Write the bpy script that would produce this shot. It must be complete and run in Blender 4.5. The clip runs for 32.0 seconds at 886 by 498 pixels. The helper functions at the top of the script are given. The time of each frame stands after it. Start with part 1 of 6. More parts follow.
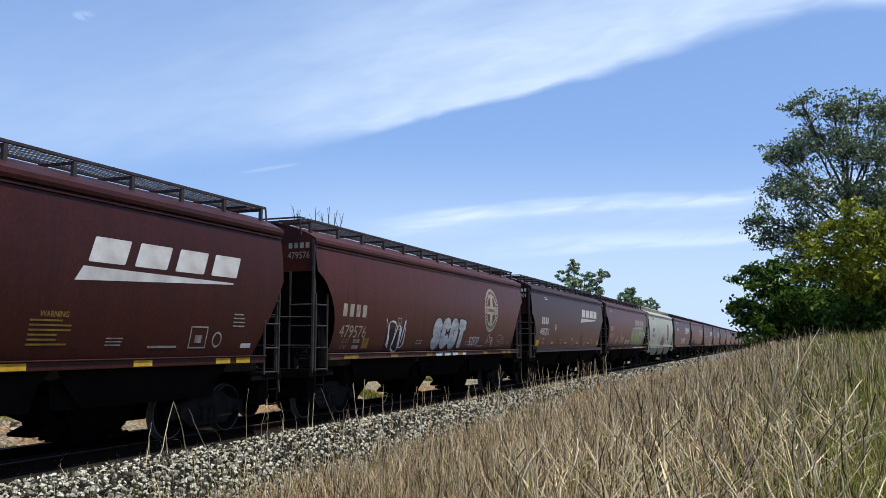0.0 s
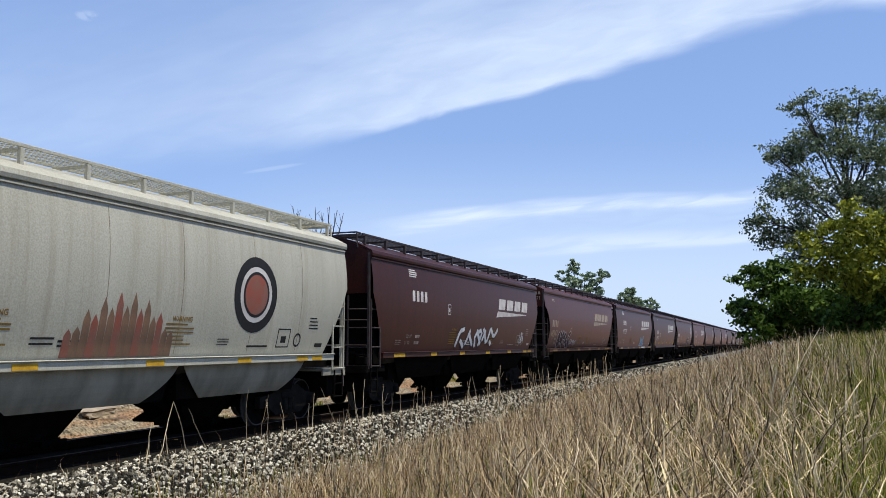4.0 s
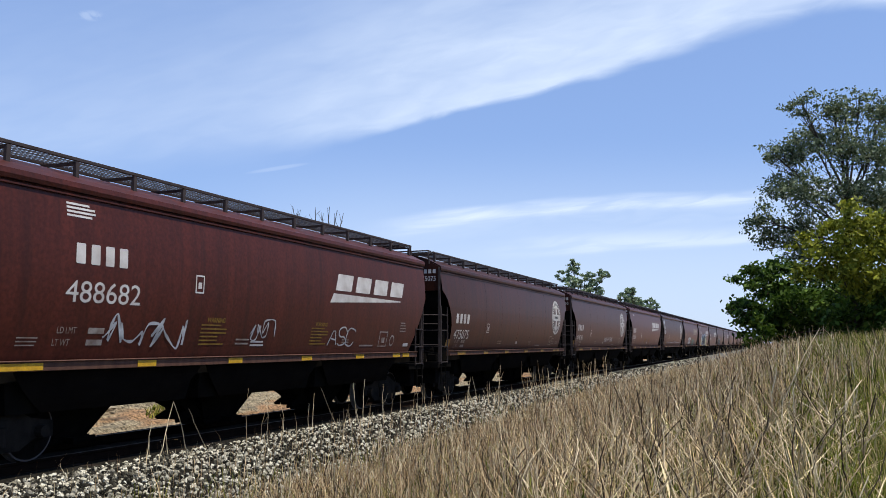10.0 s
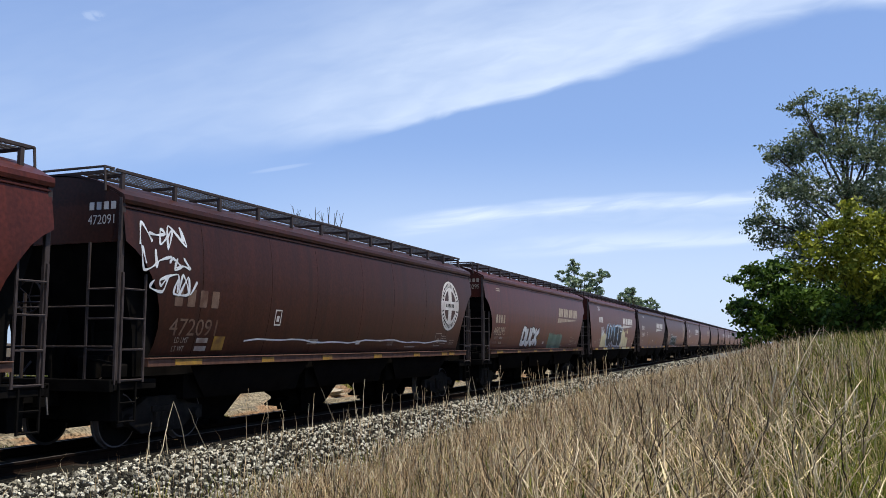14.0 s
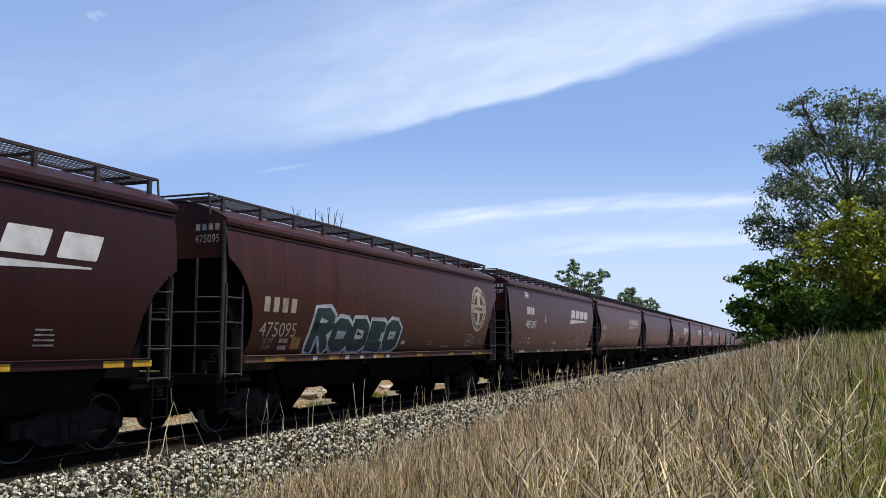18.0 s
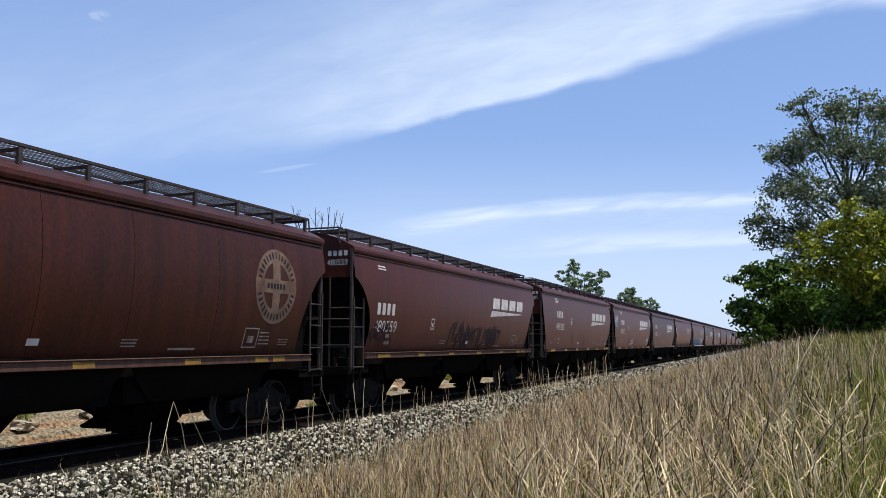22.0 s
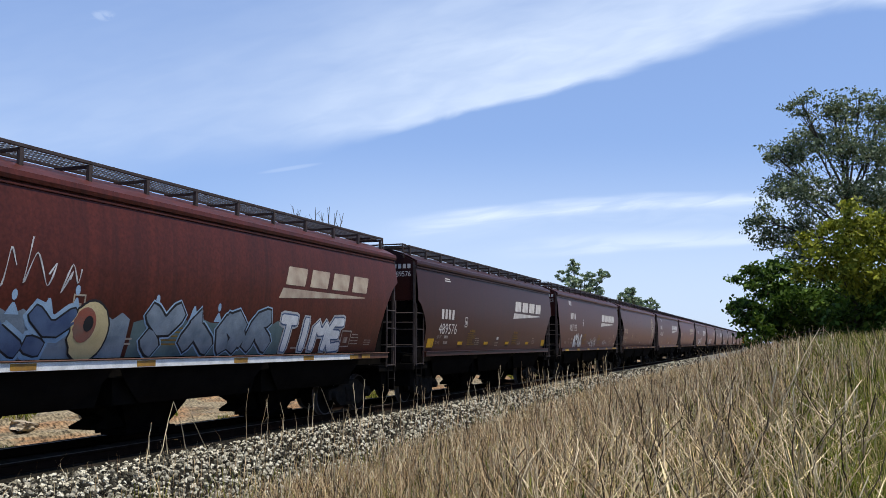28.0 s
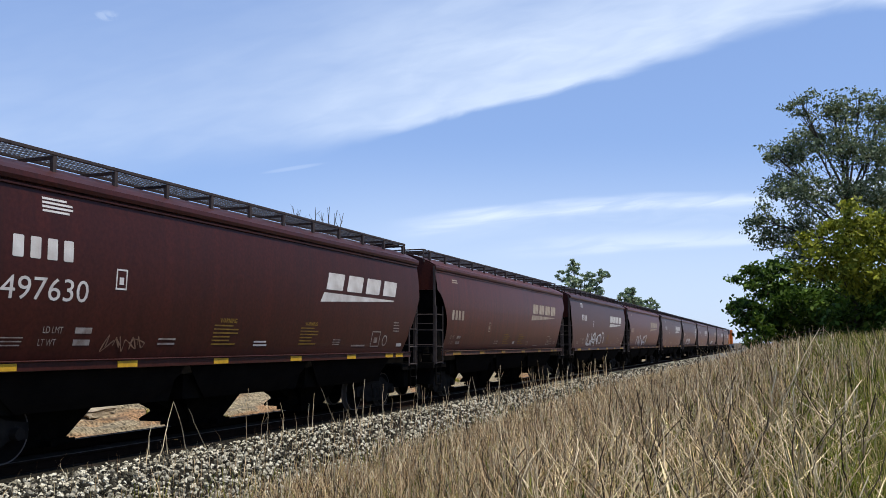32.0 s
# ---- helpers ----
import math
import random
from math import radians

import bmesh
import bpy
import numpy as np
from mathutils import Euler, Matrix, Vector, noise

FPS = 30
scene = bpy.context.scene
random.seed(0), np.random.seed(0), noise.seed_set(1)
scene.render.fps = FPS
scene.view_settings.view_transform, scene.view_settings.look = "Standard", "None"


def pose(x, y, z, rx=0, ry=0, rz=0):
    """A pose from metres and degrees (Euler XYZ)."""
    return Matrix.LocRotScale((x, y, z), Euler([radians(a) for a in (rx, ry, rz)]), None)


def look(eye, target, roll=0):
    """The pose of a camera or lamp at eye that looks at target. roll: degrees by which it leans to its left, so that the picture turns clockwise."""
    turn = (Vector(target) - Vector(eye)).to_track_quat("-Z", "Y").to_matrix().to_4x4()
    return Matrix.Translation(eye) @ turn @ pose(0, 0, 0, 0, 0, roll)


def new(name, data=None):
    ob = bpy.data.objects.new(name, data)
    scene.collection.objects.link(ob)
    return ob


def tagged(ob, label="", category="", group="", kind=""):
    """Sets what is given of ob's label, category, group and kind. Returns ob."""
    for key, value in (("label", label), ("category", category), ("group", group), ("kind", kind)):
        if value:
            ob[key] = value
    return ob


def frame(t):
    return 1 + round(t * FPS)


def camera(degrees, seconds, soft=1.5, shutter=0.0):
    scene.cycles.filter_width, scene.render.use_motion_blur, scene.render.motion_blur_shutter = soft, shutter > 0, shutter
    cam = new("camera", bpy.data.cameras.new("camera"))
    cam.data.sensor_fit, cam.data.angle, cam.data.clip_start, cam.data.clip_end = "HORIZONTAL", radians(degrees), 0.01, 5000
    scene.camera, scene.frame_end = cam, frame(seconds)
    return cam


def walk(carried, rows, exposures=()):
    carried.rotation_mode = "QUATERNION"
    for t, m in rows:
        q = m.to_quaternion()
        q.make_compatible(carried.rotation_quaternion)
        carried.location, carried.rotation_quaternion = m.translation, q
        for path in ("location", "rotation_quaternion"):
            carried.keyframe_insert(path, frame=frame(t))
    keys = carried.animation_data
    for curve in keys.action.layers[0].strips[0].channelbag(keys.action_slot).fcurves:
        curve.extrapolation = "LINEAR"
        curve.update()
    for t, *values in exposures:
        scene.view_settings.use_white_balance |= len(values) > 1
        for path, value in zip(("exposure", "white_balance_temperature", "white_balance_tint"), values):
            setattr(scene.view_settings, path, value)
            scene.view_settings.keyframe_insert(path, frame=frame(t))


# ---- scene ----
# camera: stands still on the bank beside the line
EYE = Vector((0.0, 0.0, 1.76))
HEADING, TILT, ROLL = 21.22, 6.20, 0.0
cam = camera(54.3, 32.0, soft=0.65)
CAM = Matrix.Translation(EYE) @ Matrix.Rotation(radians(HEADING), 4, "Z") @ Matrix.Rotation(radians(90 + TILT), 4, "X") @ Matrix.Rotation(radians(ROLL), 4, "Z")
# the clip's camera starts a little cool and green, and settles within three seconds
walk(cam, [(0.0, CAM), (32.0, CAM)], [(0.0, 0.1, 6200, 7), (2.0, 0.1, 6200, 7), (3.2, 0.1, 6450, 10), (32.0, 0.1, 6450, 10)])

# world and sun
SUN_EL, SUN_AZ = 70.0, 100.0     # azimuth counted from +Y towards +X
world = bpy.data.worlds.new("sky")
scene.world = world
world.use_nodes = True
wn, wl = world.node_tree.nodes, world.node_tree.links
sky = wn.new("ShaderNodeTexSky")
sky.sky_type = "NISHITA"
sky.sun_disc = False
sky.sun_elevation, sky.sun_rotation = radians(SUN_EL), radians(SUN_AZ)
sky.air_density, sky.dust_density, sky.ozone_density = 1.0, 0.3, 3.0
tint = wn.new("ShaderNodeMix")
tint.data_type, tint.blend_type = "RGBA", "MULTIPLY"
tint.inputs[0].default_value = 1
tint.inputs[7].default_value = (0.785, 1.0, 1.47, 1)
haze = wn.new("ShaderNodeGamma")
haze.inputs["Gamma"].default_value = 0.45
wl.new(sky.outputs[0], haze.inputs["Color"])
wl.new(haze.outputs[0], tint.inputs[6])
wl.new(tint.outputs[2], wn["Background"].inputs[0])
wn["Background"].inputs[1].default_value = 0.257
sun = new("sun", bpy.data.lights.new("sun", "SUN"))
sun.data.energy, sun.data.angle, sun.data.color = 4.7, radians(0.5), (1.0, 0.93, 0.81)
a, e = radians(SUN_AZ), radians(SUN_EL)
sun_from = Vector((math.sin(a) * math.cos(e), math.cos(a) * math.cos(e), math.sin(e)))
sun.matrix_world = look(sun_from * 100, (0, 0, 0))

# ---- materials ----
def material(name, base, second=None, rough=0.7, metal=0.0, scale=6.0, stretch=(1, 1, 1), detail=6.0, bump=0.0, bump_scale=60.0, random_tint=0.0, lo=0.35, hi=0.7, spec=0.25, grain=(0.82, 1.12), stain=None, stain_amount=0.0, dust=0.0, runs=(1.0, 5.5, 0.32)):
    """Two colours mixed by noise at one scale, darkened a little by a finer one, with fine relief."""
    m = bpy.data.materials.new(name)
    m.use_nodes = True
    n, l = m.node_tree.nodes, m.node_tree.links
    b = n["Principled BSDF"]
    b.inputs["Roughness"].default_value = rough
    b.inputs["Metallic"].default_value = metal
    b.inputs["Specular IOR Level"].default_value = spec
    b.inputs["Sheen Weight"].default_value, b.inputs["Sheen Roughness"].default_value = dust, 0.36
    b.inputs["Sheen Tint"].default_value = (0.66, 0.42, 0.36, 1)
    second = second or tuple(c * 0.7 for c in base)
    co = n.new("ShaderNodeTexCoord")
    mp = n.new("ShaderNodeMapping")
    mp.inputs["Scale"].default_value = stretch
    l.new(co.outputs["Object"], mp.inputs[0])
    big = n.new("ShaderNodeTexNoise")
    big.inputs["Scale"].default_value = scale
    big.inputs["Detail"].default_value = detail
    l.new(mp.outputs[0], big.inputs["Vector"])
    r = n.new("ShaderNodeMapRange")
    r.inputs[1].default_value, r.inputs[2].default_value = lo, hi
    l.new(big.outputs[0], r.inputs[0])
    mix = n.new("ShaderNodeMix")
    mix.data_type = "RGBA"
    mix.inputs[6].default_value, mix.inputs[7].default_value = (*base, 1), (*second, 1)
    l.new(r.outputs[0], mix.inputs[0])
    fine = n.new("ShaderNodeTexNoise")
    fine.inputs["Scale"].default_value = bump_scale
    fine.inputs["Detail"].default_value = 4
    l.new(co.outputs["Object"], fine.inputs["Vector"])
    r2 = n.new("ShaderNodeMapRange")
    r2.inputs[1].default_value, r2.inputs[2].default_value = 0.3, 0.7
    r2.inputs[3].default_value, r2.inputs[4].default_value = grain
    l.new(fine.outputs[0], r2.inputs[0])
    mul = n.new("ShaderNodeMix")
    mul.data_type, mul.blend_type = "RGBA", "MULTIPLY"
    mul.inputs[0].default_value = 1
    l.new(mix.outputs[2], mul.inputs[6])
    l.new(r2.outputs[0], mul.inputs[7])
    out = mul.outputs[2]
    if stain:
        mp2 = n.new("ShaderNodeMapping")
        mp2.inputs["Scale"].default_value = runs
        l.new(co.outputs["Object"], mp2.inputs[0])
        run = n.new("ShaderNodeTexNoise")
        run.inputs["Scale"].default_value, run.inputs["Detail"].default_value, run.inputs["Roughness"].default_value = 1.0, 5.0, 0.62
        l.new(mp2.outputs[0], run.inputs["Vector"])
        rr = n.new("ShaderNodeMapRange")
        rr.inputs[1].default_value, rr.inputs[2].default_value = 0.50, 0.74
        rr.inputs[4].default_value = stain_amount
        l.new(run.outputs[0], rr.inputs[0])
        dirty = n.new("ShaderNodeMix")
        dirty.data_type = "RGBA"
        dirty.inputs[7].default_value = (*stain, 1)
        l.new(rr.outputs[0], dirty.inputs[0])
        l.new(out, dirty.inputs[6])
        out = dirty.outputs[2]
    if random_tint:
        info = n.new("ShaderNodeObjectInfo")
        r3 = n.new("ShaderNodeMapRange")
        r3.inputs[3].default_value, r3.inputs[4].default_value = 1 - random_tint, 1 + random_tint
        l.new(info.outputs["Random"], r3.inputs[0])
        m2 = n.new("ShaderNodeMix")
        m2.data_type, m2.blend_type = "RGBA", "MULTIPLY"
        m2.inputs[0].default_value = 1
        l.new(out, m2.inputs[6])
        l.new(r3.outputs[0], m2.inputs[7])
        out = m2.outputs[2]
    l.new(out, b.inputs["Base Color"])
    if bump:
        bp = n.new("ShaderNodeBump")
        bp.inputs["Strength"].default_value = bump
        bp.inputs["Distance"].default_value = 0.02
        l.new(fine.outputs[0], bp.inputs["Height"])
        l.new(bp.outputs[0], b.inputs["Normal"])
    return m


def per_island(m, colours, rough=0.8, thin=0.0, stepped=False):
    """Pieces of one mesh take their colours at random from a ramp."""
    m = bpy.data.materials.new(m)
    m.use_nodes = True
    n, l = m.node_tree.nodes, m.node_tree.links
    b = n["Principled BSDF"]
    b.inputs["Roughness"].default_value = rough
    b.inputs["Specular IOR Level"].default_value = 0.12
    g = n.new("ShaderNodeNewGeometry")
    ramp = n.new("ShaderNodeValToRGB")
    els = ramp.color_ramp.elements
    if stepped:
        ramp.color_ramp.interpolation = "CONSTANT"
    while len(els) < len(colours):
        els.new(0.5)
    for i, c in enumerate(colours):
        els[i].position = i / len(colours) if stepped else i / (len(colours) - 1)
        els[i].color = (*c, 1)
    l.new(g.outputs["Random Per Island"], ramp.inputs[0])
    l.new(ramp.outputs[0], b.inputs["Base Color"])
    if thin:
        tr, mx = n.new("ShaderNodeBsdfTranslucent"), n.new("ShaderNodeMixShader")
        mx.inputs[0].default_value = thin
        l.new(ramp.outputs[0], tr.inputs[0])
        l.new(b.outputs[0], mx.inputs[1])
        l.new(tr.outputs[0], mx.inputs[2])
        l.new(mx.outputs[0], n["Material Output"].inputs[0])
    return m


STREAK = (0.5, 2.2, 0.25)
GLOSS = dict(rough=0.42, bump_scale=16, spec=0.18, grain=(0.72, 1.22), dust=0.13)
PAINT = {
    "red": material("faded_red_oxide_paint", (0.0820, 0.0185, 0.0108), (0.0515, 0.0130, 0.0081), scale=1.3, stretch=STREAK, bump=0.07, stain=(0.022, 0.010, 0.007), stain_amount=0.55, **GLOSS),
    "maroon": material("dark_maroon_paint", (0.0481, 0.0105, 0.0064), (0.0335, 0.0081, 0.0051), scale=1.3, stretch=STREAK, bump=0.05, stain=(0.016, 0.008, 0.006), stain_amount=0.4, **GLOSS),
    "plum": material("dark_plum_paint", (0.0335, 0.0081, 0.0059), (0.0241, 0.0066, 0.0050), scale=1.3, stretch=STREAK, bump=0.05, stain=(0.013, 0.007, 0.006), stain_amount=0.4, **GLOSS),
    "rust": material("rusty_brown_paint", (0.0597, 0.0151, 0.0066), (0.0335, 0.0098, 0.0048), scale=1.5, stretch=STREAK, bump=0.08, stain=(0.018, 0.009, 0.006), stain_amount=0.6, **GLOSS),
    "brown": material("dull_brown_paint", (0.0461, 0.0135, 0.0068), (0.0293, 0.0093, 0.0050), scale=1.4, stretch=STREAK, bump=0.08, stain=(0.016, 0.009, 0.006), stain_amount=0.6, **GLOSS),
    "white": material("weathered_white_paint", (0.47, 0.455, 0.365), (0.40, 0.385, 0.30), rough=0.5, scale=0.8, stretch=STREAK, bump=0.06, bump_scale=35, stain=(0.24, 0.19, 0.12), stain_amount=0.4),
}
SILL_RUST = material("rusty_tan_sill", (0.115, 0.056, 0.036), (0.065, 0.029, 0.020), 0.75, 0, 2.5, STREAK, bump=0.15)
LADDER = material("dark_rusty_ladder_steel", (0.062, 0.048, 0.044), (0.034, 0.024, 0.021), 0.7, 0, 5.0)
# lighter than UNDER: the side frames' highlights are put into the colour
BOGIE = material("highlight_cast_steel", (0.024, 0.021, 0.018), (0.011, 0.010, 0.009), 0.85, 0, 4.0, spec=0.04)
PIPE = material("worn_pipe_steel", (0.20, 0.185, 0.165), (0.09, 0.08, 0.07), 0.6, 0.2, 6.0)
SLOPE_PALE = material("grimy_white_slope_sheet", (0.34, 0.32, 0.25), (0.17, 0.155, 0.115), 0.75, 0, 1.2, (0.6, 1.4, 0.7), lo=0.4, hi=0.7)
# colour lowered to near black to carry the shade under the sill
SLOPE = material("shaded_grimy_slope_sheet", (0.009, 0.0075, 0.0065), (0.005, 0.0042, 0.0038), 0.85, 0, 2.0, spec=0.01)
SEAM = material("dark_seam_dirt", (0.018, 0.009, 0.006), (0.010, 0.006, 0.0045), 0.8, 0, 3.0, spec=0.1)
SEAM_PALE = material("brown_seam_dirt", (0.25, 0.20, 0.13), (0.12, 0.09, 0.06), 0.8, 0, 3.0, spec=0.1)
# grimy steel taken near black: the shade beneath the cars is in the colour
UNDER = material("shaded_grimy_steel", (0.010, 0.009, 0.008), (0.005, 0.0045, 0.004), 0.9, 0, 3.0, bump=0.15, spec=0.01)
GRATE = material("galvanised_grating", (0.20, 0.20, 0.205), (0.12, 0.115, 0.11), 0.55, 0.3, 4.0)
# wheel steel darkened in its colour for the shade under the car
WHEEL = material("worn_shaded_wheel_steel", (0.010, 0.009, 0.008), (0.006, 0.005, 0.0045), 0.75, 0.0, 5.0, spec=0.01)
def rim_wear(m):
    """The rim of a wheel is rubbed bright, the web keeps a colour darkened for shade."""
    n, l = m.node_tree.nodes, m.node_tree.links
    b = n["Principled BSDF"]
    dull = b.inputs["Base Color"].links[0].from_socket
    co, sp = n.new("ShaderNodeTexCoord"), n.new("ShaderNodeSeparateXYZ")
    l.new(co.outputs["Object"], sp.inputs[0])
    cb = n.new("ShaderNodeCombineXYZ")
    l.new(sp.outputs[1], cb.inputs[1])
    l.new(sp.outputs[2], cb.inputs[2])
    ln = n.new("ShaderNodeVectorMath")
    ln.operation = "LENGTH"
    l.new(cb.outputs[0], ln.inputs[0])
    r = n.new("ShaderNodeMapRange")
    r.inputs[1].default_value, r.inputs[2].default_value = 0.425, 0.44
    l.new(ln.outputs["Value"], r.inputs[0])
    mix = n.new("ShaderNodeMix")
    mix.data_type = "RGBA"
    l.new(r.outputs[0], mix.inputs[0])
    l.new(dull, mix.inputs[6])
    mix.inputs[7].default_value = (0.11, 0.10, 0.095, 1)
    l.new(mix.outputs[2], b.inputs["Base Color"])


rim_wear(WHEEL)
DECAL = material("chalky_white_lettering", (0.62, 0.6, 0.56), (0.45, 0.41, 0.37), 0.7, 0, 3.0, grain=(0.94, 1.04))
DECAL_OLD = material("yellowed_lettering", (0.42, 0.36, 0.27), (0.27, 0.2, 0.15), 0.7, 0, 3.0, grain=(0.94, 1.04))
DECAL_DIM = material("dusty_small_stencil", (0.36, 0.33, 0.29), (0.20, 0.15, 0.12), 0.7, 0, 4.0)
DECAL_FAINT = material("worn_off_lettering", (0.19, 0.125, 0.085), (0.10, 0.05, 0.032), 0.7, 0, 3.0)
DECAL_BLACK = material("black_lettering", (0.02, 0.02, 0.02), None, 0.7)
YELLOW = material("yellow_reflective_tape", (0.62, 0.36, 0.02), (0.4, 0.22, 0.02), 0.5, 0, 5.0)
YELLOW_OLD = material("dirty_yellow_tape", (0.36, 0.20, 0.03), (0.17, 0.09, 0.03), 0.6, 0, 4.0)
YELLOW_DIM = material("dusty_yellow_print", (0.26, 0.155, 0.022), (0.13, 0.07, 0.02), 0.6, 0, 5.0)
SPRAY = {
    "white": material("white_spray_paint", (0.7, 0.72, 0.72), (0.5, 0.52, 0.52), 0.6, 0, 4.0),
    "black": material("black_spray_paint", (0.02, 0.022, 0.025), None, 0.5),
    "blue": material("blue_spray_paint", (0.10, 0.22, 0.36), (0.2, 0.36, 0.48), 0.55, 0, 3.0),
    "grey": material("blue_grey_spray_paint", (0.22, 0.27, 0.32), (0.12, 0.16, 0.2), 0.55, 0, 3.0),
    "green": material("green_spray_paint", (0.16, 0.25, 0.19), (0.07, 0.12, 0.09), 0.55, 0, 1.5),
    "lime": material("yellow_green_spray_paint", (0.40, 0.40, 0.07), (0.10, 0.24, 0.20), 0.55, 0, 1.8, lo=0.45, hi=0.65),
    "cream": material("cream_spray_paint", (0.55, 0.46, 0.25), (0.45, 0.36, 0.18), 0.6, 0, 2.0),
    "silver": material("silver_grey_spray_paint", (0.52, 0.53, 0.53), (0.26, 0.27, 0.275), 0.55, 0.0, 2.5, (1, 0.6, 2.5)),
    "tan": material("pale_tan_spray_paint", (0.66, 0.60, 0.36), (0.52, 0.46, 0.26), 0.6, 0, 2.0),
    "teal": material("dull_teal_spray_paint", (0.13, 0.19, 0.19), (0.07, 0.11, 0.12), 0.55, 0, 2.5),
    "smoky": material("faded_purple_spray_paint", (0.022, 0.012, 0.020), (0.012, 0.008, 0.013), 0.6, 0, 3.0),
    "navy": material("dark_blue_spray_paint", (0.05, 0.08, 0.16), (0.10, 0.15, 0.25), 0.55, 0, 2.5),
    "purple": material("purple_spray_paint", (0.256, 0.080, 0.320), (0.10, 0.03, 0.13), 0.55, 0, 3.0),
    "dirty": material("dull_brown_spray_paint", (0.25, 0.145, 0.085), (0.13, 0.085, 0.06), 0.6, 0, 3.0),
    "rusty": material("thin_brown_spray_paint", (0.045, 0.016, 0.010), (0.030, 0.011, 0.008), 0.55, 0, 3.0),
    "pale_blue": material("pale_blue_spray_paint", (0.30, 0.42, 0.55), (0.18, 0.30, 0.44), 0.55, 0, 2.0),
    "moss": material("dark_green_spray_paint", (0.030, 0.058, 0.050), (0.016, 0.026, 0.022), 0.55, 0, 3.0),
    "dark": material("dark_red_spray_paint", (0.035, 0.012, 0.014), None, 0.6),
    "rust": material("rust_red_spray_paint", (0.3, 0.08, 0.05), (0.2, 0.12, 0.09), 0.6, 0, 3.0),
}

# ---- mesh tools ----
def part(name, bm, mat, parent, label="", loc=None):
    """Links a bmesh or a shared mesh as one object under a thing or under a part."""
    if isinstance(bm, bmesh.types.BMesh):
        me = bpy.data.meshes.new(name)
        bm.to_mesh(me)
        bm.free()
    else:
        me = bm
    if not me.materials:
        me.materials.append(mat)
    ob = new(name, me)
    ob.material_slots[0].link = "OBJECT"
    ob.material_slots[0].material = mat
    ob.parent = parent
    if loc is not None:
        ob.matrix_basis = loc if isinstance(loc, Matrix) else Matrix.Translation(loc)
    if label:
        ob["label"] = label
    return ob


def thing(name, label, category, group="", kind="", m=None):
    ob = new(name)
    ob.empty_display_size = 0.3
    if m is not None:
        ob.matrix_basis = m
    return tagged(ob, label, category, group, kind)


def box(bm, x0, x1, y0, y1, z0, z1, bevel=0.0):
    g = bmesh.ops.create_cube(bm, size=1)["verts"]
    for v in g:
        v.co = ((x0 + x1) / 2 + v.co.x * (x1 - x0), (y0 + y1) / 2 + v.co.y * (y1 - y0), (z0 + z1) / 2 + v.co.z * (z1 - z0))
    if bevel:
        es = list({ed for v in g for ed in v.link_edges})
        bmesh.ops.bevel(bm, geom=es, offset=bevel, segments=1, affect="EDGES", profile=0.7)
    return bm


def boxes(*rows, bevel=0.0):
    bm = bmesh.new()
    for r in rows:
        box(bm, *r, bevel=bevel)
    return bm


def prism(bm, outline, axis, d0, d1):
    """A solid from an outline of (a, b) pairs, pushed along x, y or z from d0 to d1."""
    def co(p, d):
        return {"x": (d, p[0], p[1]), "y": (p[0], d, p[1]), "z": (p[0], p[1], d)}[axis]
    lo = [bm.verts.new(co(p, d0)) for p in outline]
    hi = [bm.verts.new(co(p, d1)) for p in outline]
    fs = [bm.faces.new(lo[::-1]), bm.faces.new(hi)]
    k = len(outline)
    for i in range(k):
        fs.append(bm.faces.new((lo[i], lo[(i + 1) % k], hi[(i + 1) % k], hi[i])))
    bmesh.ops.recalc_face_normals(bm, faces=fs)
    return bm


def rod(bm, p, q, r, sides=6):
    p, q = Vector(p), Vector(q)
    m = Matrix.Translation((p + q) / 2) @ (q - p).to_track_quat("Z", "Y").to_matrix().to_4x4()
    bmesh.ops.create_cone(bm, cap_ends=True, segments=sides, radius1=r, radius2=r, depth=(q - p).length, matrix=m)
    return bm


def disc(bm, centre, axis, r0, r1, depth, sides=28):
    m = Matrix.Translation(centre) @ Vector(axis).to_track_quat("Z", "Y").to_matrix().to_4x4()
    bmesh.ops.create_cone(bm, cap_ends=True, segments=sides, radius1=r0, radius2=r1, depth=depth, matrix=m)
    return bm


def mesh_of(name, bm):
    me = bpy.data.meshes.new(name)
    bm.to_mesh(me)
    bm.free()
    return me


TEXTS = {}


def text_mesh(words, offset=0.0, shear=0.0):
    """Outline of words in the built-in font, one unit high, flat."""
    key = (words, offset, shear)
    if key not in TEXTS:
        cu = bpy.data.curves.new("lettering", "FONT")
        cu.body, cu.size, cu.offset, cu.shear = words, 1.4, offset, shear
        cu.resolution_u = 3
        ob = new("lettering", cu)
        me = bpy.data.meshes.new_from_object(ob.evaluated_get(bpy.context.evaluated_depsgraph_get()))
        me.materials.clear()
        TEXTS[key] = me
        bpy.data.objects.remove(ob)
        bpy.data.curves.remove(cu)
    return TEXTS[key]


# ---- the train ----
TRACK_X = -11.376
LENGTH = {"R": 18.33, "T": 17.79, "N": 17.17, "M": 17.17}          # over couplers
HALF = {"R": 8.42, "T": 8.15, "N": 7.84, "M": 7.84}           # half length of the roof
SIDE_X, EAVE_Z, SILL_Z = 1.6, 4.12, 1.46
CUT = {
    "R": [(0, 3.4), (0.22, 3.28), (0.41, 3.13), (0.62, 2.88), (0.8, 2.6), (0.92, 2.3), (0.97, 2.0), (0.96, 1.75), (0.9, SILL_Z)],
    "T": [(0, 3.05), (0.85, SILL_Z)],
    "N": [(0, 3.0), (0.2, 2.9), (0.55, 2.55), (0.75, 2.2), (0.85, SILL_Z)],
    "M": [(0, 2.95), (0.85, SILL_Z)],
}
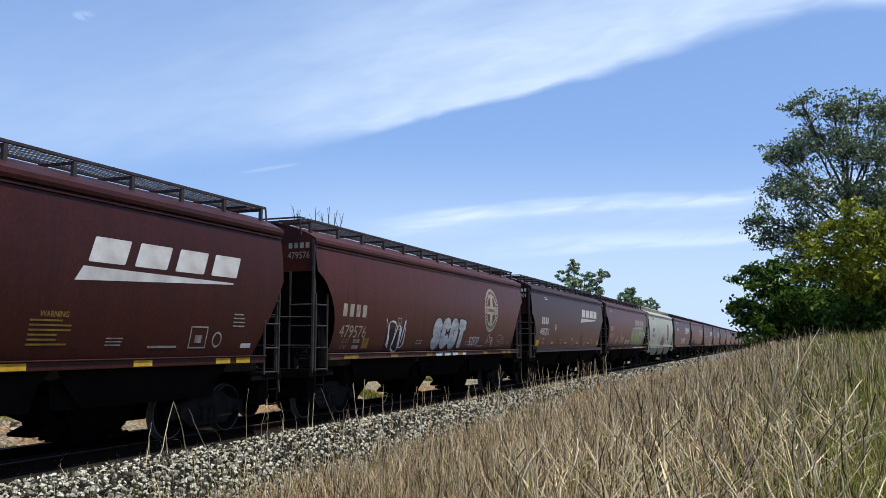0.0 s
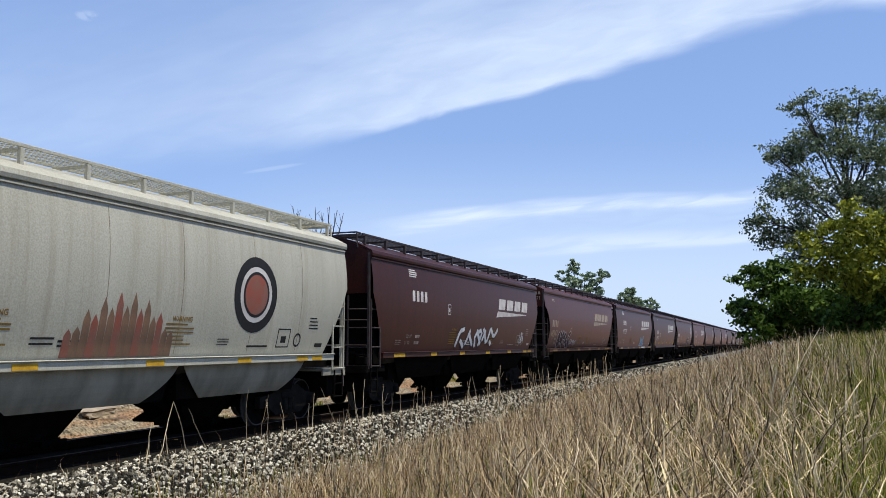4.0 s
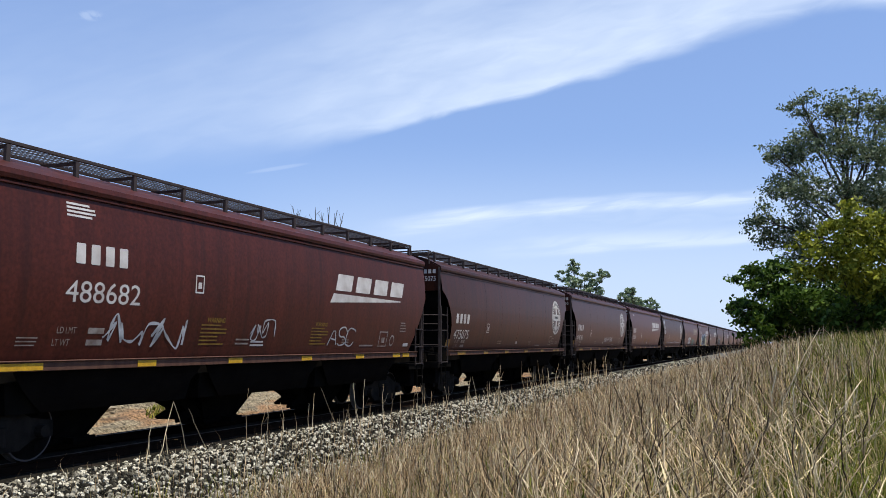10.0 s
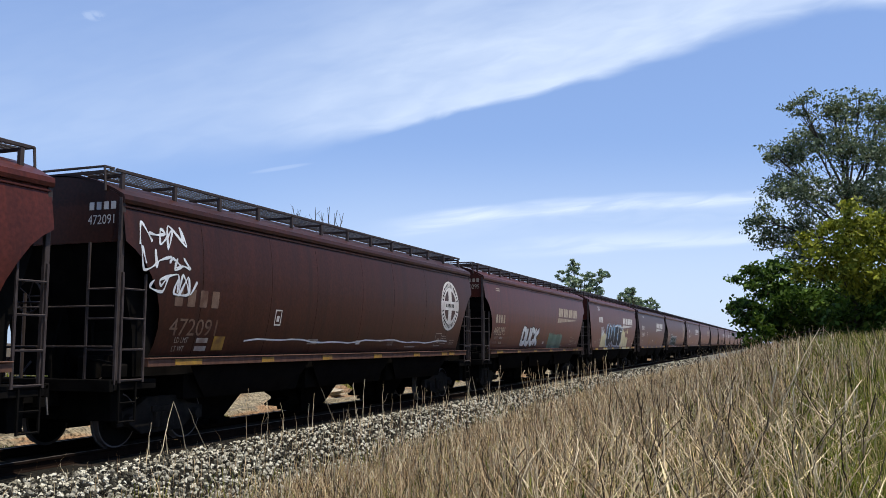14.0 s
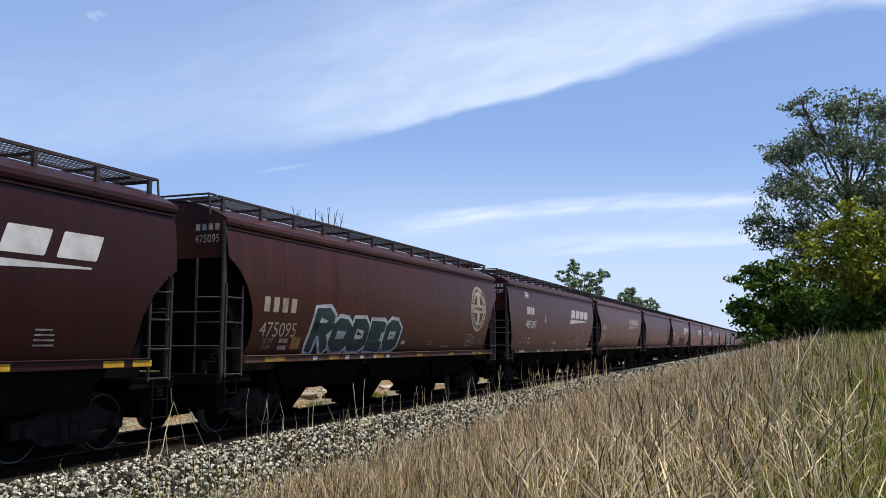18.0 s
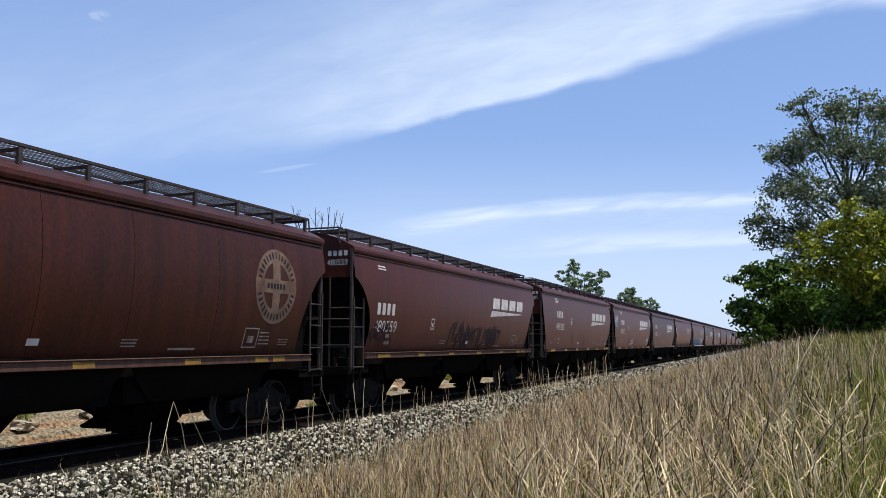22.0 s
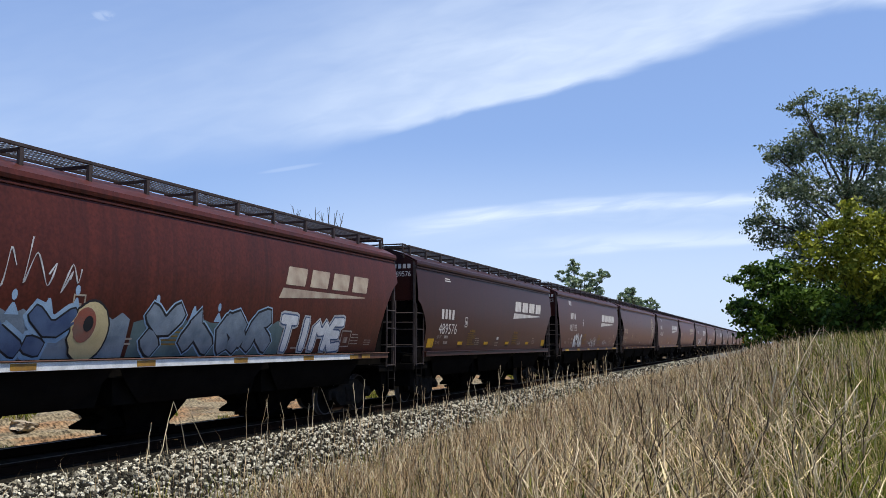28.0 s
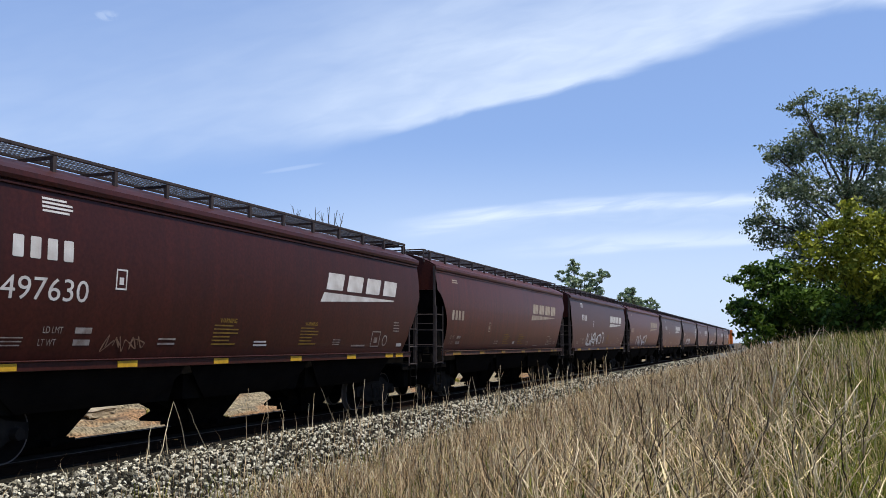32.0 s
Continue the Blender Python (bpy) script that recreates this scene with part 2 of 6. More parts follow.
SIDEWAYS = Matrix(((0, 0, 1, 0), (1, 0, 0, 0), (0, 1, 0, 0), (0, 0, 0, 1)))   # text plane onto the near side
WHEELSETS = {1: [], -1: []}
CARS = []


BULGE = {"R": 0.215, "T": 0.165, "N": 0.165, "M": 0.165}
KIND = {}


def side_x(kind, z):
    """The sides bulge a little at mid height."""
    return SIDE_X - BULGE[kind] * ((z - 3.0) / 1.33) ** 2


def slice_z(bm, step=0.17):
    zs = [v.co.z for v in bm.verts]
    z = math.floor(min(zs) / step) * step + step
    while z < max(zs) - 0.002:
        bmesh.ops.bisect_plane(bm, geom=bm.verts[:] + bm.edges[:] + bm.faces[:], plane_co=(0, 0, z), plane_no=(0, 0, 1), dist=1e-5)
        z += step
    return bm


def curved_side(kind, out, s):
    bm = bmesh.new()
    f = bm.faces.new([bm.verts.new((0, y, z)) for y, z in out])
    slice_z(bm)
    for v in bm.verts:
        v.co.x = s * side_x(kind, v.co.z)
    bm.normal_update()
    for f in bm.faces:
        if f.normal.x * s < 0:
            f.normal_flip()
        f.smooth = True
    for e in bm.edges:
        e.smooth = not e.is_boundary
    return bm


def arc_roof(half, w, z, rise, thick):
    bm = bmesh.new()
    k = 14
    rows = []
    for y in (-half, half):
        top = [bm.verts.new((-w + 2 * w * i / k, y, z + rise * (1 - (2 * i / k - 1) ** 2))) for i in range(k + 1)]
        bot = [bm.verts.new((v.co.x, y, v.co.z - thick)) for v in top]
        rows.append(top + bot[::-1])
    n = len(rows[0])
    for i in range(n):
        bm.faces.new((rows[0][i], rows[0][(i + 1) % n], rows[1][(i + 1) % n], rows[1][i]))
    bm.faces.new(rows[0])
    bm.faces.new(rows[1][::-1])
    bmesh.ops.recalc_face_normals(bm, faces=bm.faces)
    return bm


def ladder_mesh(x, y0, y1, z0, z1, levels, across=False, w=0.03):
    bm = bmesh.new()
    for y in (y0, y1):
        if across:
            box(bm, y - w, y + w, x - 0.015, x + 0.015, z0, z1)
        else:
            box(bm, x - 0.015, x + 0.015, y - w, y + w, z0, z1)
    for z in levels:
        if across:
            rod(bm, (y0, x, z), (y1, x, z), 0.018, 5)
        else:
            rod(bm, (x, y0, z), (x, y1, z), 0.018, 5)
    return bm


def grating_mesh(half):
    bm = bmesh.new()
    for x in (-0.24, -0.12, 0.0, 0.12, 0.24):
        box(bm, x - 0.005, x + 0.005, -half, half, 0.0, 0.02)
    n = int(half * 2 / 0.085)
    for i in range(n + 1):
        y = -half + 2 * half * i / n
        box(bm, -0.355, 0.355, y - 0.005, y + 0.005, 0.004, 0.016)
    return bm


def kind_meshes(kind):
    a, ln = HALF[kind], LENGTH[kind]
    m = {}
    cut = CUT[kind]
    for s, name in ((1, "near"), (-1, "far")):
        out = [(-a, EAVE_Z)] + [(-a + d, z) for d, z in cut] + [(a - d, z) for d, z in cut[::-1]] + [(a, EAVE_Z)]
        m["side_" + name] = mesh_of("side_sheet", curved_side(kind, out, s))
        m["sill_" + name] = mesh_of("side_sill", boxes(sorted_box(s * 1.46, s * 1.60, -a + 0.62, a - 0.62, SILL_Z - 0.10, SILL_Z + 0.03), sorted_box(s * 1.46, s * 1.63, -a + 0.62, a - 0.62, SILL_Z + 0.03, SILL_Z + 0.05), bevel=0.008))
        ex = side_x(kind, EAVE_Z) + 0.095
        rail = [(s * (ex - 0.1), EAVE_Z - 0.10), (s * (ex - 0.015), EAVE_Z - 0.09), (s * ex, EAVE_Z - 0.03), (s * (ex - 0.02), EAVE_Z + 0.05), (s * (ex - 0.1), EAVE_Z + 0.07)]
        m["eave_" + name] = mesh_of("eave_rail", prism(bmesh.new(), rail, "y", -a - 0.02, a + 0.02))
        m["lip_" + name] = mesh_of("drip_lip", boxes(sorted_box(s * 1.40, s * (ex - 0.03), -a + 0.02, a - 0.02, EAVE_Z - 0.16, EAVE_Z - 0.135)))
    low = cut[0][1]
    inner = [(-a + 0.06, EAVE_Z), (-a + 0.06, low), (-a + 0.5, 1.95), (-a + 0.55, 1.2), (a - 0.55, 1.2), (a - 0.5, 1.95), (a - 0.06, low), (a - 0.06, EAVE_Z)]
    m["bin"] = mesh_of("slope_sheet_bin", prism(bmesh.new(), inner, "x", -1.34, 1.34))
    m["roof"] = mesh_of("roof", arc_roof(a, ex - 0.03, EAVE_Z + 0.05, 0.43, 0.05))
    m["end_panel"] = mesh_of("end_panel", prism(bmesh.new(), [(-1.44, low), (1.44, low)] + [(1.44 - 2.88 * q / 12, EAVE_Z + 0.03 + 0.42 * (1 - (1 - 2 * q / 12) ** 2)) for q in range(13)], "y", -0.04, 0.0))
    m["platform"] = mesh_of("end_platform", boxes((-1.5, 1.5, -0.95, 0.12, 1.10, 1.16), (-1.5, 1.5, 0.06, 0.14, 0.98, 1.18), (-1.5, -1.44, -0.95, 0.06, 1.0, 1.10), (1.44, 1.5, -0.95, 0.06, 1.0, 1.10), bevel=0.01))
    m["draft_sill"] = mesh_of("draft_sill", boxes((-0.25, 0.25, -1.6, 0.3, 0.72, 1.1), (-1.3, 1.3, -0.4, -0.12, 0.5, 1.1), bevel=0.01))
    m["corner_post"] = mesh_of("corner_post", boxes((-0.035, 0.035, -0.045, 0.045, 1.16, EAVE_Z), bevel=0.008))
    m["side_ladder"] = mesh_of("side_ladder", ladder_mesh(0, -0.27, 0.27, 1.12, 2.9, (1.16, 1.65, 2.15, 2.63), False, 0.02))
    m["end_ladder"] = mesh_of("end_ladder", ladder_mesh(0, -0.3, 0.3, 1.1, low if kind == "R" else 3.0, (1.16, 1.65, 2.15, 2.63), True, 0.02))
    m["step"] = mesh_of("step", ladder_mesh(0, -0.19, 0.19, 0.48, 1.12, (0.5, 0.8), False, 0.015))
    m["handrail"] = mesh_of("cross_handrail", rod(rod(bmesh.new(), (-1.45, 0, 2.35), (1.45, 0, 2.35), 0.015, 6), (-1.45, 0, 1.7), (1.45, 0, 1.7), 0.015, 6))
    m["brace"] = mesh_of("diagonal_brace", rod(bmesh.new(), (0, 0, 1.15), (0, -1.3, 2.6), 0.03, 6))
    bm = bmesh.new()
    rings = [[bm.verts.new((sx * x, sy * y, z)) for sx, sy in ((-1, -1), (1, -1), (1, 1), (-1, 1))] for x, y, z in ((1.30, 2.14, 1.46), (1.18, 1.98, 0.74), (0.45, 0.92, 0.68), (0.26, 0.55, 0.2))]
    top, bot = rings[0], rings[-1]
    for p, q in zip(rings, rings[1:]):
        for i in range(4):
            bm.faces.new((p[i], p[(i + 1) % 4], q[(i + 1) % 4], q[i]))
    bm.faces.new(top[::-1])
    bm.faces.new(bot)
    bmesh.ops.recalc_face_normals(bm, faces=bm.faces)
    m["hopper"] = mesh_of("discharge_hopper", bm)
    bm = bmesh.new()
    rows = []
    for k in range(7):
        u = k / 6
        rows.append([bm.verts.new((1.43 - 0.22 * u * u, sy * (2.12 - 0.75 * u ** 1.6), 1.44 - 0.70 * u)) for sy in (-1, 1)])
    for p0, p1 in zip(rows, rows[1:]):
        bm.faces.new((p0[0], p1[0], p1[1], p0[1]))
    bmesh.ops.recalc_face_normals(bm, faces=bm.faces)
    bmesh.ops.solidify(bm, geom=bm.faces[:], thickness=0.012)
    m["slope"] = mesh_of("slope_sheet", bm)
    m["gate"] = mesh_of("outlet_gate", prism(boxes((-0.30, 0.30, -0.6, 0.6, 0.09, 0.22), (-0.36, -0.30, -0.68, 0.68, 0.12, 0.2), (0.30, 0.36, -0.68, 0.68, 0.12, 0.2), (0.36, 0.6, -0.07, 0.07, 0.12, 0.22), bevel=0.01), [(-0.5, 0.26), (-1.40, 0.26), (-1.44, 0.31), (-1.12, 0.42), (-1.15, 0.47), (-1.52, 0.62), (-1.60, 0.70), (-0.5, 0.70)], "x", -0.25, 0.25))
    m["hatch"] = mesh_of("hatch_cover", boxes((-0.32, 0.32, -a * 0.22, a * 0.22, EAVE_Z + 0.36, EAVE_Z + 0.505), bevel=0.05))
    m["grating"] = mesh_of("roof_walkway", grating_mesh(a - 0.15))
    m["walk_rail"] = mesh_of("walkway_rail", boxes((-0.018, 0.018, 0.15 - a, a - 0.15, -0.03, 0.025), bevel=0.006))
    m["grating_end"] = mesh_of("end_walkway", boxes((-1.0, 1.0, -0.22, -0.19, 0, 0.05), (-1.0, 1.0, 0.19, 0.22, 0, 0.05), *[(-0.98 + 0.14 * i, -0.96 + 0.14 * i, -0.2, 0.2, 0.01, 0.03) for i in range(15)]))
    m["post"] = mesh_of("walkway_post", boxes((-0.03, 0.03, -0.036, 0.036, 0, 0.345), (-0.73, -0.03, -0.018, 0.018, 0.295, 0.345)))
    bm = bmesh.new()
    for p, q in (((1.1, 0, 4.66), (1.1, 0.22, 4.66)), ((1.1, 0.22, 4.66), (1.14, 0.22, 4.25)), ((-1.1, 0, 4.66), (-1.1, 0.22, 4.66)), ((-1.1, 0.22, 4.66), (-1.14, 0.22, 4.25)), ((-1.1, 0.22, 4.66), (1.1, 0.22, 4.66))):
        rod(bm, p, q, 0.022, 6)
    m["end_rail"] = mesh_of("roof_grab_rail", bm)
    m["shear_plate"] = mesh_of("shear_plate", prism(bmesh.new(), [(-0.1, 1.1), (-0.1, 1.5), (-0.45, 2.75), (-1.6, 1.36), (-1.6, 1.1)], "x", -0.03, 0.03))
    bm = disc(bmesh.new(), (0.55, -0.62, 1.5), (1, 0, 0), 0.24, 0.24, 1.1, 18)
    for x in (0.1, 0.95):
        box(bm, x - 0.03, x + 0.03, -0.88, -0.36, 1.16, 1.56)
    m["reservoir"] = mesh_of("air_reservoir", bm)
    bm = boxes((0.5, 0.9, -0.42, -0.18, 1.16, 1.55), (0.98, 1.3, -0.5, -0.2, 1.18, 1.42), bevel=0.03)
    rod(rod(bm, (0.7, -0.2, 1.5), (1.4, -0.1, 1.42), 0.025), (0.7, -0.3, 1.5), (0.7, -0.3, 2.1), 0.025)
    m["valve"] = mesh_of("brake_valve", bm)
    bm = bmesh.new()
    for k in range(16):
        a0, a1 = 2 * math.pi * k / 16, 2 * math.pi * (k + 1) / 16
        rod(bm, (-0.55 + 0.28 * math.cos(a0), 0, 2.55 + 0.28 * math.sin(a0)), (-0.55 + 0.28 * math.cos(a1), 0, 2.55 + 0.28 * math.sin(a1)), 0.018, 5)
    for k in range(5):
        rod(bm, (-0.55, 0, 2.55), (-0.55 + 0.28 * math.cos(k * 1.2566), 0, 2.55 + 0.28 * math.sin(k * 1.2566)), 0.012, 5)
    rod(bm, (-0.55, -0.08, 1.16), (-0.55, -0.08, 2.6), 0.03)
    m["brake_wheel"] = mesh_of("hand_brake_wheel", bm)
    m["lever"] = mesh_of("uncoupling_lever", rod(rod(bmesh.new(), (0.1, 0.16, 1.02), (1.42, 0.16, 1.02), 0.016, 5), (1.42, 0.16, 1.02), (1.42, 0.2, 0.72), 0.016, 5))
    m["coupler"] = mesh_of("coupler", boxes((-0.09, 0.09, -0.1, ln / 2 - a - 0.1, 0.78, 0.95), (-0.16, 0.16, ln / 2 - a - 0.22, ln / 2 - a + 0.02, 0.72, 1.0), bevel=0.02))
    m["hose"] = mesh_of("brake_hose", rod(rod(bmesh.new(), (0.35, 0.1, 0.95), (0.4, 0.35, 0.62), 0.025), (0.4, 0.35, 0.62), (0.3, ln / 2 - a, 0.5), 0.025))
    return m


def sorted_box(x0, x1, *rest):
    return (min(x0, x1), max(x0, x1), *rest)


def bogie_meshes():
    m = {}
    m["bogie"] = mesh_of("bogie", boxes((-1.0, 1.0, -0.2, 0.2, 0.42, 0.66), (-0.3, 0.3, -0.25, 0.25, 0.66, 0.74), bevel=0.03))
    out = [(-1.14, 0.36), (-1.14, 0.60), (-0.72, 0.66), (-0.40, 0.82), (0.40, 0.82), (0.72, 0.66), (1.14, 0.60), (1.14, 0.36), (0.80, 0.36), (0.52, 0.20), (-0.52, 0.20), (-0.80, 0.36)]
    bm = prism(bmesh.new(), out, "x", -0.06, 0.06)
    for y in (-0.18, 0.0, 0.18):
        disc(bm, (0.075, y, 0.42), (0, 0, 1), 0.075, 0.075, 0.26, 10)
    box(bm, 0.06, 0.09, -0.3, 0.3, 0.56, 0.66)
    for y in (-0.89, 0.89):
        disc(bm, (0.1, y, 0.457), (1, 0, 0), 0.11, 0.09, 0.14, 14)
    m["frame"] = mesh_of("side_frame", bm)
    bm = bmesh.new()
    disc(bm, (0, 0, 0), (1, 0, 0), 0.08, 0.08, 1.9, 12)
    for s in (1, -1):
        disc(bm, (s * 0.775, 0, 0), (1, 0, 0), 0.457, 0.457, 0.10, 32)
        disc(bm, (s * 0.715, 0, 0), (1, 0, 0), 0.485, 0.485, 0.03, 32)
        disc(bm, (s * 0.83, 0, 0), (1, 0, 0), 0.20, 0.15, 0.05, 18)
        for k in range(3):
            an = 2 * math.pi * k / 3
            disc(bm, (s * 0.828, 0.3 * math.cos(an), 0.3 * math.sin(an)), (1, 0, 0), 0.05, 0.05, 0.02, 8)
    m["wheelset"] = mesh_of("wheelset", bm)
    return m


def quad(bm, pts):
    f = bm.faces.new([bm.verts.new((0, p[0], p[1])) for p in pts])
    f.normal_update()
    if f.normal.x < 0:
        f.normal_flip()


def cut_block(bm, x0, w, h, slant, cut=0.05):
    """A leaning block with its corners cut off."""
    c = cut * h / w
    ring = [(c, 0), (1 - c, 0), (1, cut), (1, 1 - cut), (1 - c, 1), (c, 1), (0, 1 - cut), (0, cut)]
    quad(bm, [(x0 + u * w + slant * v * h, v * h) for u, v in ring])


def emblem_block():
    """One slanted block of the emblem."""
    bm = bmesh.new()
    cut_block(bm, 0.0, 0.80, 0.40, 0.4)
    return mesh_of("emblem_block", bm)


def emblem_wedge():
    bm = bmesh.new()
    quad(bm, [(0, 0.0), (4.02, 0.17), (4.02, 0.2), (0.16, 0.225)])
    return mesh_of("emblem_wedge", bm)


def ring_face(bm, r0, r1, k=40, squash=1.0):
    a0 = [bm.verts.new((0, r0 * math.cos(2 * math.pi * i / k), squash * r0 * math.sin(2 * math.pi * i / k))) for i in range(k)]
    a1 = [bm.verts.new((0, r1 * math.cos(2 * math.pi * i / k), squash * r1 * math.sin(2 * math.pi * i / k))) for i in range(k)]
    for i in range(k):
        bm.faces.new((a0[i], a1[i], a1[(i + 1) % k], a0[(i + 1) % k]))
    return bm


def emblem_ring():
    bm = bmesh.new()
    ring_face(bm, 0.50, 0.78)
    return mesh_of("emblem_ring", bm)


def emblem_cross():
    bm = bmesh.new()
    w, r = 0.14, 0.53
    quad(bm, [(-w, -r), (w, -r), (w, -w), (r, -w), (r, w), (w, w), (w, r), (-w, r), (-w, w), (-r, w), (-r, -w), (-w, -w)])
    return mesh_of("emblem_cross", bm)


def emblem_bars():
    """Short dark bars round the ring, where small writing stands."""
    bm = bmesh.new()
    rnd = random.Random(4)
    for i in range(34):
        if i in (16, 17, 33, 0):
            continue
        an = 2 * math.pi * (i + 0.5) / 34
        c, s = math.cos(an), math.sin(an)
        w, h = rnd.uniform(0.018, 0.034), rnd.uniform(0.06, 0.085)
        pts = [(-w, -0.06), (w, -0.06), (w, h), (-w, h)]
        quad(bm, [(c * (0.64 + q) - s * p, s * (0.64 + q) + c * p) for p, q in pts])
    for i in range(6):
        quad(bm, [(-0.36 + 0.12 * i, -0.05), (-0.28 + 0.12 * i, -0.05), (-0.28 + 0.12 * i, 0.06), (-0.36 + 0.12 * i, 0.06)])
    return mesh_of("emblem_writing", bm)


def rows_of_bars(w, h, n, fill=0.55, seed=1):
    rnd = random.Random(seed)
    bm = bmesh.new()
    for i in range(n):
        z1 = h - i * h / n
        ww = w * rnd.uniform(0.65, 1.0) if i else w * 0.75
        quad(bm, [(0, z1 - h / n * fill), (ww, z1 - h / n * fill), (ww, z1), (0, z1)])
    return mesh_of("stencilled_lines", bm)


def outline_square(w, h, b):
    bm = bmesh.new()
    for p in ((0, w, 0, b), (0, w, h - b, h), (0, b, b, h - b), (w - b, w, b, h - b), (w * 0.3, w * 0.7, h * 0.25, h * 0.6)):
        quad(bm, [(p[0], p[2]), (p[1], p[2]), (p[1], p[3]), (p[0], p[3])])
    return mesh_of("data_square", bm)


def blocks(w, h, pitch):
    """Four upright blocks."""
    bm = bmesh.new()
    for i in range(4):
        y = i * pitch
        cut_block(bm, y, w * 0.74, h, 0.0)
    return mesh_of("owner_mark", bm)


def plate(w, h):
    return mesh_of("plate", boxes((0, 0.006, 0, w, 0, h)))


KM = {k: kind_meshes(k) for k in "RTNM"}
BM = bogie_meshes()
BLOCK, WEDGE, RING, CROSS, ROUND_BARS = emblem_block(), emblem_wedge(), emblem_ring(), emblem_cross(), emblem_bars()
MARK = blocks(0.255, 0.31, 0.305)
MARK_WIDE = blocks(0.29, 0.31, 0.35)
MARK_SMALL = blocks(0.135, 0.13, 0.15)
BARS = {k: rows_of_bars(*v) for k, v in {"warning": (0.8, 0.42, 6, 0.4, 2), "table": (0.6, 0.16, 2, 0.4, 3), "table_tall": (0.52, 0.27, 4, 0.38, 12), "short": (0.5, 0.16, 3, 0.36, 4), "data": (0.42, 0.3, 4, 0.35, 5), "plate": (0.62, 0.24, 4, 0.55, 6), "line": (1.0, 0.05, 1, 0.8, 8), "weights": (0.45, 0.09, 1, 1.0, 10), "pair": (0.6, 0.14, 2, 0.5, 11)}.items()}
SQUARE, SQUARE_BIG = outline_square(0.25, 0.33, 0.028), outline_square(0.50, 0.40, 0.026)
SMALL_RING = mesh_of("data_ring", ring_face(bmesh.new(), 0.11, 0.15, 20))
SILL_SPRAY, SILL_SPRAY_SHORT = (mesh_of("sill_spray", boxes((0, 0.003, 0, w, 0, 0.12))) for w in (13.2, 1.9))
PATCH = plate(0.34, 0.26)
TAPE, TAPE_BIG, TAPE_TALL, CHIP = plate(0.45, 0.10), plate(0.75, 0.10), plate(0.5, 0.27), plate(0.22, 0.10)


BENT = {}


def bent(key, bm, kind, proud):
    """A flat mark in the (y, z) plane laid onto the bulging side."""
    full = (key, kind, proud)
    if full not in BENT:
        slice_z(bm)
        for v in bm.verts:
            v.co.x += side_x(kind, v.co.z) + proud
        BENT[full] = mesh_of("mark", bm)
    return BENT[full]


def decal(name, me, mat, car, y, z, label="", proud=0.004):
    kind = KIND[car.name]
    bm = bmesh.new()
    key = (me.name, round(z, 3))
    if (key, kind, proud) not in BENT:
        bm.from_mesh(me)
        bmesh.ops.translate(bm, verts=bm.verts, vec=(0, 0, z))
    return part(name, bent(key, bm, kind, proud), mat, car, label, Vector((0, y, 0)))


def tape(name, me, mat, car, y, z):
    """A strip stuck on the side sill."""
    return part(name, me, mat, car, "", Vector((1.601, y, z)))


def write(name, words, height, mat, car, y, z, squeeze=0.8, proud=0.004, offset=0.0, shear=0.0, label=""):
    kind = KIND[car.name]
    key = (words, height, round(z, 3), round(squeeze, 3), offset, shear)
    bm = bmesh.new()
    if (key, kind, proud) not in BENT:
        bm.from_mesh(text_mesh(words, offset, shear))
        bmesh.ops.transform(bm, matrix=Matrix.Translation((0, 0, z)) @ SIDEWAYS @ Matrix.Diagonal((height * squeeze, height, 1, 1)), verts=bm.verts)
    return part(name, bent(key, bm, kind, proud), mat, car, label, Vector((0, y, 0)))


STROKES = {"A": "002640 1232", "C": "4536160501103041", "D": "00063645413000", "E": "46060040 0333", "F": "000646 0333", "G": "45361605011030414323", "H": "0006 4046 0343", "I": "2026", "K": "0006 460340",
           "L": "060040", "M": "0006234640", "N": "00064046", "O": "103041453616050110", "P": "00063645443303", "R": "00063645443303 2340", "S": "453616050413334241301001", "T": "0646 2620", "U": "060110304146",
           "X": "0046 0640", "Y": "062346 2320", "Z": "06460040", 
           "0": "103041453616050110", "1": "2026", "2": "0516364500 0040", "9": "443413040516364540",
           "a": "01261440", "b": "06143046 0215", "c": "10044630 1541", "d": "062346 0110", "e": "001536 2240"}   # the small letters stand for loops that cannot be read


def rounded(pts, times):
    for _ in range(times):
        out = [pts[0]]
        for p, q in zip(pts, pts[1:]):
            out += [p * 0.75 + q * 0.25, p * 0.25 + q * 0.75]
        pts = out + [pts[-1]]
    return pts


def ribbon(bm, pts, r, lift):
    """A flat stroke with square-rounded ends along pts."""
    prev = None
    ends = [pts[0] - (pts[1] - pts[0]).normalized() * r * 0.7] + pts + [pts[-1] + (pts[-1] - pts[-2]).normalized() * r * 0.7]
    k = len(ends)
    for i, p in enumerate(ends):
        d = (ends[min(i + 1, k - 1)] - ends[max(i - 1, 0)]).normalized()
        s = Vector((-d.y, d.x)) * r * (0.72 if i in (0, k - 1) else 1.0)
        pair = [bm.verts.new((lift, v.x, v.y)) for v in (p + s, p - s)]
        if prev:
            f = bm.faces.new((prev[0], prev[1], pair[1], pair[0]))
            f.normal_update()
            if f.normal.x < 0:
                f.normal_flip()
        prev = pair


